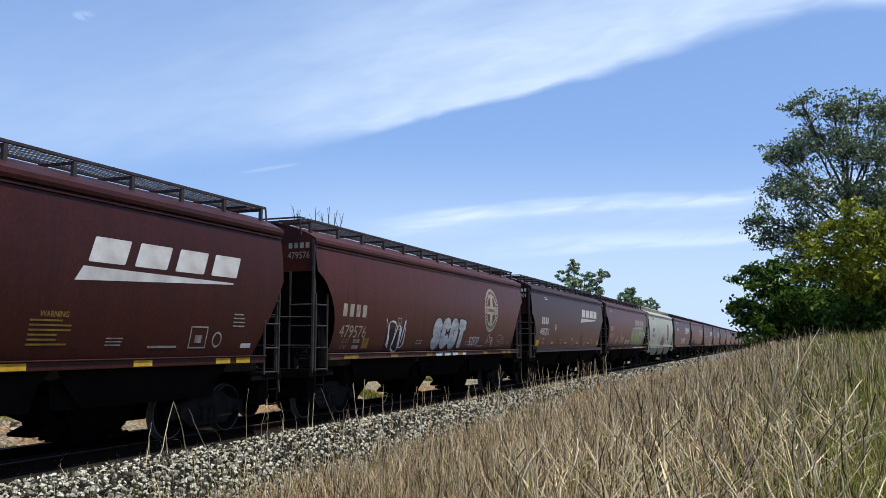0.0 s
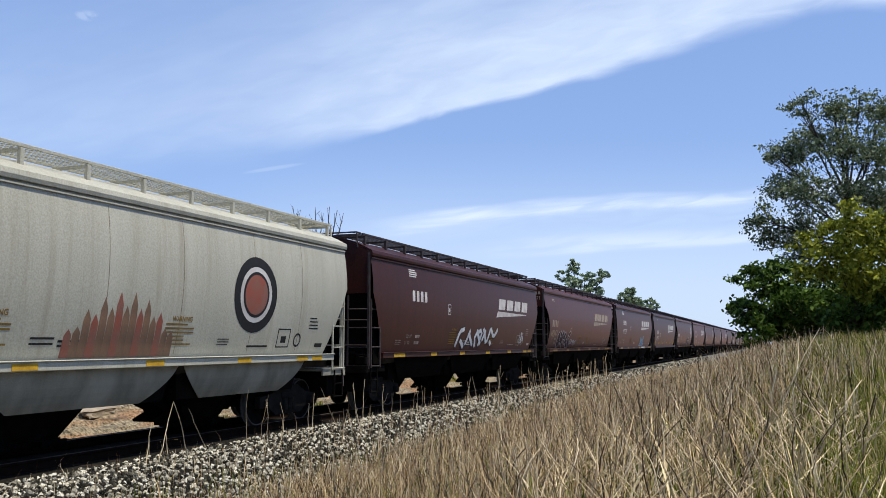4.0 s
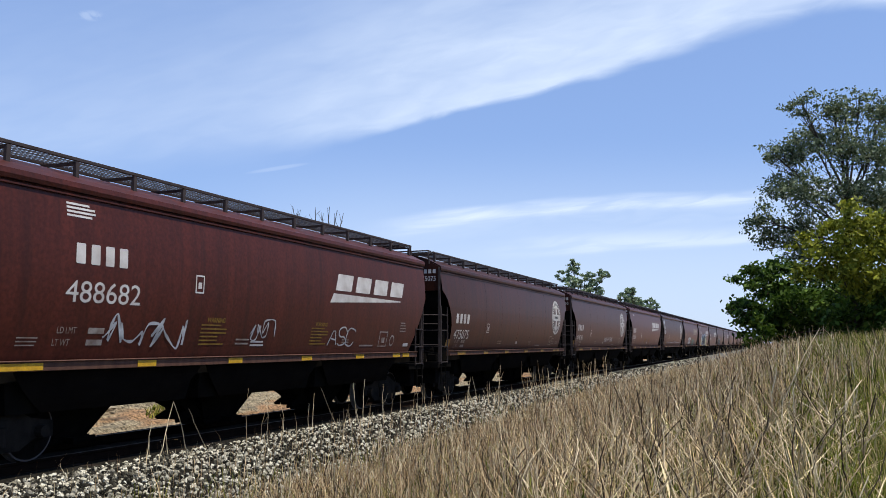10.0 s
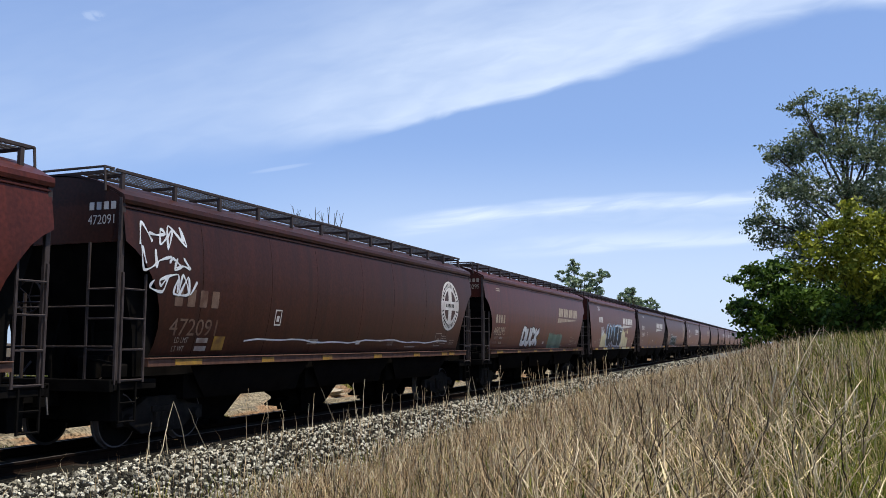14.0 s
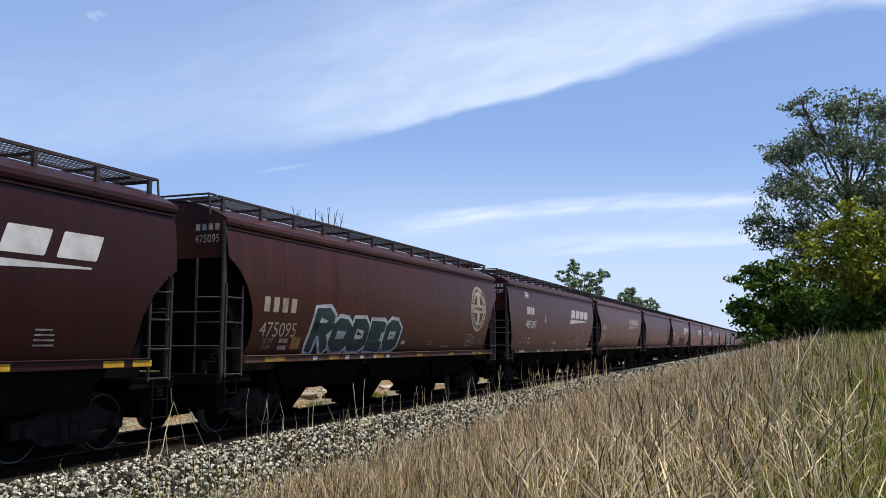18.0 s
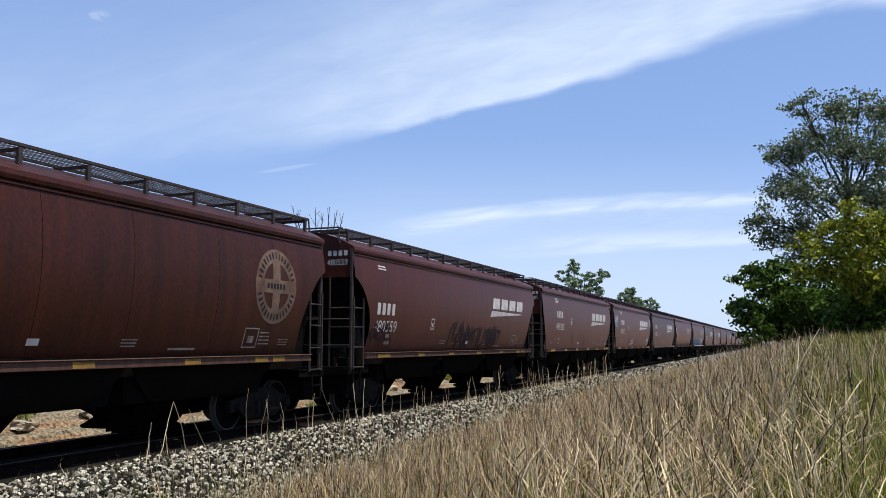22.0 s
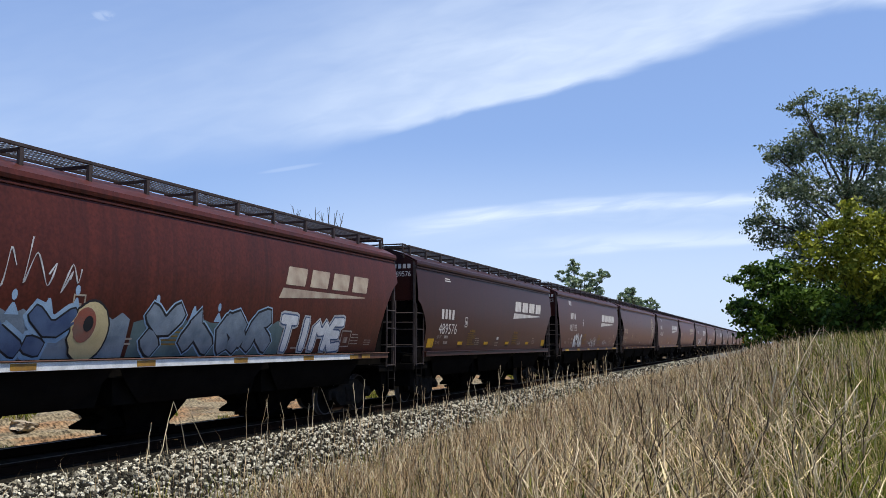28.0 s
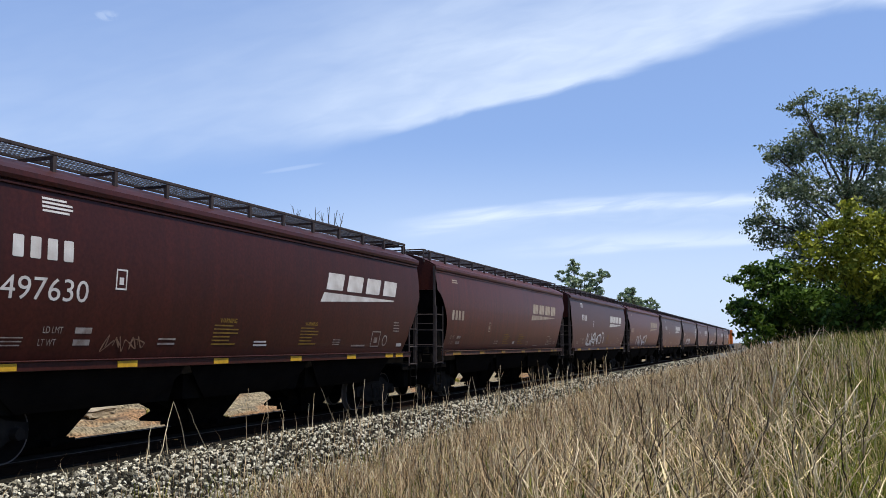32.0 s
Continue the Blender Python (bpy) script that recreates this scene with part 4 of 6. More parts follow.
for r, mat, dy, dz, off in ((0.50, "black", 0, 0, 0.012), (0.46, "cream", 0, 0, 0.014), (0.27, "rust", -0.12, 0.1, 0.016), (0.12, "black", -0.05, 0.12, 0.018)):
    bm = bmesh.new()
    quad(bm, [(r * 0.85 * math.cos(q * math.pi / 12) * (1 + 0.06 * math.sin(3 * q)) + dy, 1.93 + dz + r * math.sin(q * math.pi / 12)) for q in range(24)])
    part("spray_patch", bent(("face", r), bm, "R", off), SPRAY[mat], c[27], "", Vector((0, front(27) + 5.55, 0)))
tape("spray_patch", SILL_SPRAY, SPRAY["white"], c[27], front(27) + 1.0, 1.365)
scribble(c[29], front(29) + 7.6, 1.52, 1.7, 0.5, "silver", 64, 6, 0.045)
scribble(c[29], front(29) + 7.7, 1.5, 1.7, 0.55, "silver", 84, 5, 0.035)
scribble(c[29], front(29) + 11.2, 1.62, 1.3, 0.3, "silver", 85, 5, 0.025)
for k in (33, 34, 36, 38):
    scribble(c[k], front(k) + 4.0, 1.55, 5.0, 0.8, "white", 70 + k, 7, 0.09)

# car 1: fat silver letters with white feet on the sill
spray(c[1], "SCOT", front(1) + 7.2, 1.53, 2.9, 0.98, 0.36, [("silver", 0.0, 0.012), ("black", 0.035, 0.009)], 3, 0.05, 0.02)
for k in range(4):
    bm = bmesh.new()
    quad(bm, [(0.06, 1.37), (0.52, 1.37), (0.60, 1.46), (-0.02, 1.46)])
    part("spray_foot", bm, SPRAY["white"], c[1], "", Vector((1.604, front(1) + 7.25 + 0.72 * k, 0)))
spray(c[1], "SCOTYP", front(1) + 10.7, 1.66, 1.0, 0.30, 0.03, [("white", 0.0, 0.01)], 4)
scribble(c[1], front(1) + 12.6, 1.62, 0.8, 0.5, "silver", 5, 4, 0.03)
# car 3: yellow-green letters on blue and black with a white edge, and small tags
spikes(c[3], rear(3) - 6.6, 2.45, 5.0, 8, "white", 41, 0.42)
spray(c[3], "RISOE", rear(3) - 7.3, 1.56, 5.1, 1.12, 0.42, [("lime", 0.0, 0.014), ("black", 0.055, 0.011), ("blue", 0.085, 0.009), ("white", 0.12, 0.006)], 6, 0.04, 0.03)
zigzag(c[3], rear(3) - 7.3, 5.2, 22, "white", 42)
spray(c[3], "KAP", rear(3) - 2.0, 2.12, 0.95, 0.36, 0.045, [("white", 0.0, 0.01)], 43, 0.05, 0.05)
spray(c[3], "2019", rear(3) - 1.9, 1.6, 0.7, 0.26, 0.035, [("cream", 0.0, 0.01)], 57, 0.05, 0.05)
scribble(c[3], front(3) + 3.2, 1.6, 1.0, 0.6, "silver", 30, 6, 0.03)
scribble(c[3], front(3) + 5.0, 1.58, 1.6, 0.75, "cream", 31, 6, 0.035)
scribble(c[3], front(3) + 7.0, 1.6, 1.2, 0.42, "white", 45, 4, 0.05)
spray(c[3], "XXX", front(3) + 8.35, 1.62, 0.7, 0.34, 0.05, [("white", 0.0, 0.01)], 46)
scribble(c[3], front(3) + 9.3, 1.6, 0.8, 0.42, "dark", 47, 5, 0.05)
# car 4: a rusty mound of upright strokes
for k in range(15):
    u = (k + 0.5) / 15
    bm = bmesh.new()
    tall = 0.95 * math.sin(math.pi * (0.06 + 0.88 * u)) ** 0.7 * (1.0 + 0.12 * (-1) ** k)
    quad(bm, [(-0.085, 1.53), (0.095, 1.53), (0.075, 1.53 + tall * 0.8), (0.0, 1.53 + tall), (-0.07, 1.53 + tall * 0.78)])
    part("spray_stroke", bent(("mound", k), bm, KIND[c[4].name], 0.006 + 0.0008 * (k % 2)), SPRAY["dirty" if k % 3 else "rust"], c[4], "", Vector((0, front(4) + 7.5 + 2.5 * u, 0)))
# car 5
spray(c[5], "eacbd", front(5) + 6.4, 1.58, 4.3, 0.72, 0.15, [("white", 0.0, 0.012), ("black", 0.03, 0.009)], 7, 0.1, 0.05)
# car 6: open white outlines
spray(c[6], "cbdae", front(6) + 2.5, 1.53, 2.7, 0.80, 0.20, [("dark", 0.0, 0.012), ("white", 0.028, 0.009)], 9, 0.05, 0.04)
scribble(c[6], front(6) + 5.15, 1.62, 1.5, 0.36, "silver", 10, 8, 0.03)
# car 9
spray(c[9], "dbace", front(9) + 10.2, 1.53, 2.2, 0.95, 0.13, [("rusty", 0.0, 0.012), ("white", 0.024, 0.009)], 13, 0.12, 0.04, 0)
scribble(c[9], front(9) + 12.5, 1.75, 0.75, 0.45, "silver", 14, 4, 0.04)
# car 10
spray(c[10], "ASC", front(10) + 10.6, 1.66, 1.3, 0.46, 0.035, [("silver", 0.0, 0.01)], 15, 0.1, 0.05)
scribble(c[10], front(10) + 7.3, 1.8, 1.0, 0.5, "silver", 17, 4, 0.03)
scribble(c[10], front(10) + 3.2, 1.66, 2.4, 0.6, "silver", 16, 6, 0.04)
# car 12
spray(c[12], "EMSAR PLERO", front(12) + 8.8, 1.84, 2.6, 0.24, 0.03, [("white", 0.0, 0.01)], 18, 0.05, 0.06)
# car 14: one long wavering line
bm = bmesh.new()
ribbon(bm, [Vector((front(14) + 3.6 + 0.45 * k, 1.80 + 0.035 * math.sin(k * 0.55) + 0.02 * math.sin(k * 1.7))) for k in range(26)], 0.017, 0.0)
part("spray_line", bent(("wave", 14), bm, KIND[c[14].name], 0.01), SPRAY["white"], c[14])
# car 15
spray(c[15], "DUCK", front(15) + 4.9, 1.60, 2.6, 0.80, 0.22, [("white", 0.0, 0.013), ("black", 0.05, 0.010)], 48, 0.1, 0.03)
# car 16: dark letters with white edges over blue, tan clouds at both ends
blob_cloud(c[16], rear(16) - 12.9, 1.5, 2.2, 1.0, "tan", 20, 7)
blob_cloud(c[16], rear(16) - 6.2, 1.5, 1.6, 1.2, "tan", 21, 4)
blob_cloud(c[16], rear(16) - 4.7, 1.5, 1.3, 0.75, "tan", 36, 4)
blob_cloud(c[16], rear(16) - 11.4, 1.9, 5.6, 1.05, "blue", 22, 12, proud=0.004)
spikes(c[27], front(27) + 0.8, 2.15, 4.6, 9, "pale_blue", 69, 0.3)
spikes(c[27], front(27) + 6.6, 2.15, 4.4, 5, "pale_blue", 71, 0.28)
spikes(c[16], rear(16) - 11.2, 2.75, 5.2, 7, "blue", 37, 0.35)
spikes(c[16], rear(16) - 6.0, 2.4, 2.6, 5, "tan", 38, 0.35)
spray(c[16], "UAES", rear(16) - 11.3, 1.52, 5.2, 1.26, 0.46, [("black", 0.0, 0.014), ("white", 0.055, 0.011), ("pale_blue", 0.12, 0.008)], 23, 0.1, 0.015, 0)
spray(c[16], "OCP", rear(16) - 6.75, 2.45, 0.95, 0.34, 0.05, [("white", 0.0, 0.016), ("black", 0.025, 0.0155)], 24, 0.1)
scribble(c[16], rear(16) - 13.0, 2.1, 1.0, 0.7, "white", 39, 4, 0.06)
for q, w, mat in ((-12.6, 1.2, "tan"), (-11.4, 5.3, "black"), (-6.1, 2.9, "tan")):
    part("spray_patch", mesh_of("sill_spray", boxes((0, 0.003, 0, w, 0, 0.12))), SPRAY[mat], c[16], "", Vector((1.6015, rear(16) + q, 1.365)))
# car 18: dark green letters with silver edges
spray(c[18], "RODEO", front(18) + 3.2, 1.52, 4.9, 0.84, 0.30, [("moss", 0.0, 0.013), ("silver", 0.10, 0.010)], 49, 0.22, 0.03, 0, 0.28)
for k in range(6):
    bm = bmesh.new()
    quad(bm, [(0.0, 1.37), (0.16, 1.37), (0.22, 1.46), (-0.02, 1.46)])
    part("spray_foot", bm, SPRAY["silver"], c[18], "", Vector((1.604, front(18) + 3.25 + 0.78 * k, 0)))
# car 22: buffed-over dark letters
scribble(c[22], front(22) + 0.9, 1.6, 1.6, 0.7, "dark", 26, 5, 0.07)
for k, (q, w, h, mat) in enumerate(((6.6, 2.4, 0.95, "dark"), (7.3, 2.2, 0.8, "smoky"), (8.9, 2.4, 0.85, "dark"), (10.4, 1.7, 0.9, "smoky"), (10.6, 1.2, 0.7, "dark"))):
    scribble(c[22], front(22) + q, 1.56, w, h, mat, 27 + 10 * k, 6, 0.09, 0.006 + 0.001 * k)
# car 24
spray(c[24], "AMEN", front(24) + 6.7, 1.58, 1.45, 0.42, 0.04, [("white", 0.0, 0.01)], 53, 0.1, 0.06)
spray(c[24], "ATEL", front(24) + 8.55, 1.55, 0.95, 0.5, 0.045, [("purple", 0.0, 0.01)], 54, 0.25, 0.06)
spray(c[24], "HORSE", rear(24) - 1.95, 1.80, 1.0, 0.30, 0.038, [("white", 0.0, 0.01)], 52, 0.15, 0.06)
spray(c[24], "LD", rear(24) - 1.5, 1.60, 0.32, 0.2, 0.04, [("white", 0.0, 0.01)], 59)
# car 27: thin outlines above, a long piece below
for k, (q, w, h) in enumerate(((2.4, 0.75, 0.95), (2.95, 0.8, 0.75), (3.5, 0.85, 0.85), (4.2, 0.7, 0.85), (4.8, 0.55, 0.6))):
    scribble(c[27], front(27) + q, 2.36 + 0.02 * k, w, h, "silver", 62 + 5 * k, 2, 0.022)
spray(c[27], "cbead", front(27) + 0.7, 1.53, 4.5, 0.72, 0.24, [("navy", 0.0, 0.014), ("black", 0.03, 0.011), ("pale_blue", 0.10, 0.008)], 58, 0.1)
spray(c[27], "dace", front(27) + 6.7, 1.53, 4.0, 0.88, 0.34, [("grey", 0.0, 0.014), ("black", 0.045, 0.011), ("pale_blue", 0.075, 0.009)], 60, 0.08)
spray(c[27], "TIME", front(27) + 10.9, 1.53, 2.9, 0.80, 0.2, [("white", 0.0, 0.014), ("navy", 0.035, 0.011), ("silver", 0.08, 0.008)], 61, 0.05)
# car 29
spray(c[29], "cdae", front(29) + 3.45, 1.5, 2.0, 0.72, 0.2, [("white", 0.0, 0.012), ("black", 0.03, 0.010)], 63, 0.05)


def locomotive():
    """The pushing engine coupled behind the last car."""
    orange = material("orange_engine_paint", (0.50, 0.13, 0.015), (0.36, 0.09, 0.012), 0.5, 0, 2.0)
    black = material("black_engine_paint", (0.012, 0.012, 0.013), None, 0.55)
    glass = material("dark_cab_glass", (0.02, 0.025, 0.03), None, 0.15)
    loco = thing("locomotive", "orange and black diesel locomotive pushing the train", "locomotive")
    part("frame", boxes((-1.55, 1.55, -10.6, 10.6, 1.1, 1.45), (-1.6, 1.6, -10.8, -10.55, 0.5, 1.5), (-1.6, 1.6, 10.55, 10.8, 0.5, 1.5), bevel=0.03), black, loco)
    part("long_hood", boxes((-0.95, 0.95, -9.6, 5.2, 1.45, 4.05), (-1.1, 1.1, -9.3, 4.8, 4.05, 4.3), bevel=0.06), orange, loco)
    part("radiator", boxes((-1.5, 1.5, -8.8, -4.2, 3.5, 4.55), bevel=0.12), black, loco)
    part("cab", boxes((-1.5, 1.5, 5.2, 8.0, 1.45, 4.6), bevel=0.12), orange, loco)
    part("nose", boxes((-0.95, 0.95, 8.0, 10.0, 1.45, 3.1), bevel=0.15), orange, loco)
    for x in (-1.505, 1.495):
        part("cab_window", boxes((x, x + 0.01, 5.6, 6.6, 3.3, 4.0)), glass, loco)
    part("fuel_tank", boxes((-1.4, 1.4, -3.0, 3.0, 0.35, 1.1), bevel=0.15), black, loco)
    for s in (1, -1):
        part("handrail", rod(rod(rod(bmesh.new(), (s * 1.5, -10.5, 2.4), (s * 1.5, 5.0, 2.4), 0.02), (s * 1.5, -10.5, 1.45), (s * 1.5, -10.5, 2.4), 0.02), (s * 1.5, -3, 1.45), (s * 1.5, -3, 2.4), 0.02), YELLOW, loco)
        b = part("bogie", boxes((-1.2, 1.2, -2.3, 2.3, 0.45, 0.85), bevel=0.05), black, loco, "", Vector((0, s * 6.6, 0)))
        for k in (-1.8, 0.0, 1.8):
            part("wheelset", BM["wheelset"], WHEEL, b, "", Vector((0, k, 0.457)))
    part("headlight", disc(bmesh.new(), (0, -9.62, 3.6), (0, -1, 0), 0.14, 0.14, 0.06, 14), DECAL, loco)
    return loco


ENGINE = locomotive()
ENGINE_START = TAIL + 10.9


# ---- ground ----
def smooth(a, b, x):
    u = min(1.0, max(0.0, (x - a) / (b - a)))
    return u * u * (3 - 2 * u)


def curve(x, pts):
    for (x0, z0), (x1, z1) in zip(pts, pts[1:]):
        if x <= x1:
            u = max(0.0, (x - x0) / (x1 - x0))
            return z0 + (z1 - z0) * u
    return pts[-1][1]


BED = [(-60, -0.2), (-24, -0.1), (-20, -0.2), (-17.5, -0.45), (-15.2, -0.75), (-13.6, -0.22), (-9.15, -0.22), (-7.7, -0.75), (-6, -0.6), (-4, -0.28), (-2, 0.15), (0, 0.5), (3, 0.75), (7, 0.85), (60, 0.9)]


def ground_z(x, y):
    z = curve(x, BED)
    rise = smooth(-8, -5, x) * 0.38 * smooth(8, 30, y) + smooth(-4, 1, x) * 0.5 * smooth(4, 20, y)
    return z + rise * (1 - smooth(90, 250, y)) + 0.08 * noise.noise((x * 0.4, y * 0.4, 0)) * (1 if x > -7 or x < -16 else 0.15)


def ground():
    xs = [-2500, -1200, -500, -200, -100, -60, -40, -30] + [-26 + 0.5 * i for i in range(80)] + [14.5, 16, 20, 26, 35, 50, 80, 150, 400, 1200, 2500]
    ys = [-800, -200, -60, -20, -8] + [-4 + 0.8 * i for i in range(90)] + [70, 75, 82, 90, 100, 115, 135, 160, 200, 250, 320, 450, 700, 1200, 2500, 4000]
    bm = bmesh.new()
    grid = [[bm.verts.new((x, y, ground_z(x, y))) for x in xs] for y in ys]
    for r0, r1 in zip(grid, grid[1:]):
        for i in range(len(xs) - 1):
            bm.faces.new((r0[i], r0[i + 1], r1[i + 1], r1[i]))
    for f in bm.faces:
        f.smooth = True
    ob = part("ground", bm, SOIL, None)
    return tagged(ob, "dry grassy bank and pale dirt beside the line", "ground", "", "structure")


# the darker tone paints the shadow between the stems onto the soil
SOIL = material("dry_soil_thatch_and_shadow", (0.10, 0.07, 0.035), (0.03, 0.024, 0.012), 0.95, 0, 0.8, bump=0.5, bump_scale=14)
DIRT = material("tan_sandstone_and_orange_dirt", (0.26, 0.215, 0.14), (0.28, 0.17, 0.09), 0.95, 0, 0.55, (1, 0.5, 6.0), bump=1.0, bump_scale=13, lo=0.47, hi=0.55, grain=(0.12, 1.55), stain=(0.055, 0.046, 0.033), stain_amount=0.85, runs=(1.2, 0.7, 11.0))
ROCK = material("pale_sandstone", (0.42, 0.35, 0.25), (0.25, 0.2, 0.14), 0.9, 0, 3.0, (1, 1, 3), bump=0.5, bump_scale=18, random_tint=0.15)
# old timber, darkened further to hold the shade under the train
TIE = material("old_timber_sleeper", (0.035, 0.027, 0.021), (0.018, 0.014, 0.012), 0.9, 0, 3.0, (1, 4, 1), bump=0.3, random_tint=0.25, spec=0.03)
RAIL_TOP = material("worn_rail_head", (0.085, 0.07, 0.06), (0.045, 0.038, 0.032), 0.7, 0.2, 6.0, spec=0.08)
# rust brown brought near black, with the train's shade in the colour
RAIL_SIDE = material("shaded_rusty_rail", (0.016, 0.010, 0.007), (0.009, 0.006, 0.005), 0.9, 0, 6.0, spec=0.01)
BALLAST = per_island("pale_crushed_stone", [(0.023, 0.021, 0.016), (0.093, 0.086, 0.063), (0.521, 0.482, 0.370), (0.033, 0.029, 0.022), (0.651, 0.610, 0.487), (0.028, 0.025, 0.019), (0.298, 0.273, 0.202), (0.015, 0.014, 0.010)], 0.9, 0.0, True)
BALLAST_ONE = material("single_crushed_stone", (0.33, 0.305, 0.235), (0.14, 0.13, 0.10), 0.9, 0, 3.0, random_tint=0.5)
# near-black bed: the train's shade on the ballast is painted in
GRIT = material("shade_dark_ballast_bed", (0.022, 0.02, 0.016), (0.012, 0.011, 0.009), 0.95, 0, 12.0, bump=1.0, bump_scale=22, spec=0.03)
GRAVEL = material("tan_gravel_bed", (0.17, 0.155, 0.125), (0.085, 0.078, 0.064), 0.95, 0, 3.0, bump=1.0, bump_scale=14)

ground()


def bed_sheet():
    """The stone bed itself, a mound that carries the sleepers."""
    prof = [(-15.3, -0.78), (-13.6, -0.20), (-12.9, -0.17), (-9.85, -0.17), (-9.1, -0.20), (-7.6, -0.74)]
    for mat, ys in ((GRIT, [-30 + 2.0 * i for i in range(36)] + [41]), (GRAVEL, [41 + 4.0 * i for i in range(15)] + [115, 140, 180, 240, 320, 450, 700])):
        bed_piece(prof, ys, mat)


def bed_piece(prof, ys, mat):
    bm = bmesh.new()
    rows = [[bm.verts.new((x, y, z + 0.012)) for x, z in prof] for y in ys]
    for r0, r1 in zip(rows, rows[1:]):
        for i in range(len(prof) - 1):
            bm.faces.new((r0[i], r0[i + 1], r1[i + 1], r1[i]))
    return tagged(part("track_bed", bm, mat, None), "grey crushed-stone ballast bed under the track", "track bed", "", "structure")


bed_sheet()


def rails():
    track = thing("railway_track", "rusty steel rails on dark timber sleepers", "track", "", "structure")
    prof = [(-0.075, -0.17), (0.075, -0.17), (0.075, -0.155), (0.012, -0.135), (0.012, -0.045), (0.036, -0.035), (0.036, 0.0), (-0.036, 0.0), (-0.036, -0.035), (-0.012, -0.045), (-0.012, -0.135), (-0.075, -0.155)]
    for s in (1, -1):
        bm = prism(bmesh.new(), [(TRACK_X + s * 0.755 + q, z) for q, z in prof], "y", -60, 900)
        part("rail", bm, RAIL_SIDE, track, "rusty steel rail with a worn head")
        bm = boxes((TRACK_X + s * 0.755 - 0.03, TRACK_X + s * 0.755 + 0.03, -60, 900, 0.0, 0.003))
        part("rail_head", bm, RAIL_TOP, track, "shiny running surface")
    me = mesh_of("sleeper", boxes((-1.3, 1.3, -0.115, 0.115, -0.33, -0.155), bevel=0.015))
    rnd = random.Random(5)
    for i in range(240):
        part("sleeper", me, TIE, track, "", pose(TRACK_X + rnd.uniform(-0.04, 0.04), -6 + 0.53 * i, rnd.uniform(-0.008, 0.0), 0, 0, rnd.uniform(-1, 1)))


rails()


def stones():
    """Crushed stone over the near shoulder: loose singles in front, the rest joined."""
    rnd = np.random.RandomState(3)
    base = np.array([(1, 0, 0), (-1, 0, 0), (0, 1, 0), (0, -1, 0), (0, 0, 1), (0, 0, -1)], float)
    base = np.vstack([base, np.array([(sx, sy, sz) for sx in (1, -1) for sy in (1, -1) for sz in (1, -1)], float) * 0.62])
    tris = []
    for sx in (0, 1):
        for sy in (0, 1):
            for sz in (0, 1):
                c, ax, ay, az = 6 + 4 * sx + 2 * sy + sz, sx, 2 + sy, 4 + sz
                t = [(ax, ay, c), (ay, az, c), (az, ax, c)]
                tris += t if (sx + sy + sz) % 2 == 0 else [q[::-1] for q in t]
    tris = np.array(tris)
    nb = len(base)
    n = 50000
    y = 3.0 + 40.0 * rnd.rand(n) ** 1.6
    y[:3000] = -14 + 18 * rnd.rand(3000)
    y[34000:] = 36 + 84 * rnd.rand(16000) ** 1.5
    # stones stop at -9.90, where the bed's painted shade begins
    x = -9.90 + 2.47 * rnd.rand(n)
    size = (0.017 + 0.017 * rnd.rand(n)) * (1 + 0.014 * np.minimum(y, 90))
    vs = np.empty((n, nb, 3))
    for i in range(n):
        q = base * (1 + 0.45 * (rnd.rand(nb, 1) - 0.5)) * (0.7 + 0.6 * rnd.rand(3)) * size[i]
        ang = rnd.rand(3) * 6.28
        r = np.array(Euler(ang).to_matrix())
        vs[i] = q @ r.T + (x[i], y[i], curve(x[i], [(-12.9, -0.17), (-9.85, -0.17), (-9.1, -0.20), (-7.6, -0.74), (-6, -0.6)]) + size[i] * 0.6 * (0.3 + rnd.rand()) + 0.015)
    fs = (tris[None] + nb * np.arange(n)[:, None, None]).reshape(-1, 3)
    me = bpy.data.meshes.new("loose_ballast")
    me.from_pydata(vs.reshape(-1, 3).tolist(), [], fs.tolist())
    ob = part("loose_ballast", me, BALLAST, None)
    tagged(ob, "grey and white crushed stone along the shoulder", "ballast", "", "stuff")
    heap = thing("ballast_shoulder", "single larger stones lying on the ballast shoulder", "stones", "", "stuff")
    metas = []
    for k in range(8):
        q = base * (1 + 0.4 * (rnd.rand(nb, 1) - 0.5)) * (0.7 + 0.6 * rnd.rand(3))
        m2 = bpy.data.meshes.new("stone")
        m2.from_pydata(q.tolist(), [], tris.tolist())
        metas.append(m2)
    for i in range(280):
        xx, yy = rnd.uniform(-9.65, -7.7), 5 + 9 * rnd.rand()
        s = rnd.uniform(0.03, 0.05)
        m = Matrix.Translation((xx, yy, curve(xx, [(-12.9, -0.17), (-9.85, -0.17), (-9.1, -0.20), (-7.6, -0.74)]) + s * 0.5 + 0.02)) @ Euler(rnd.rand(3) * 6).to_matrix().to_4x4() @ Matrix.Scale(s, 4)
        part("stone", metas[i % 8], BALLAST_ONE, heap, "", m)


stones()


# ---- far bank behind the train: a cut bank of layered sandstone and bare dirt ----
BANK = [(-24.2, -0.2), (-23.0, 0.35), (-20.0, 0.62), (-18.6, 0.48), (-17.6, 0.18), (-16.7, -0.12), (-15.9, -0.38), (-15.1, -0.68), (-14.9, -0.8)]


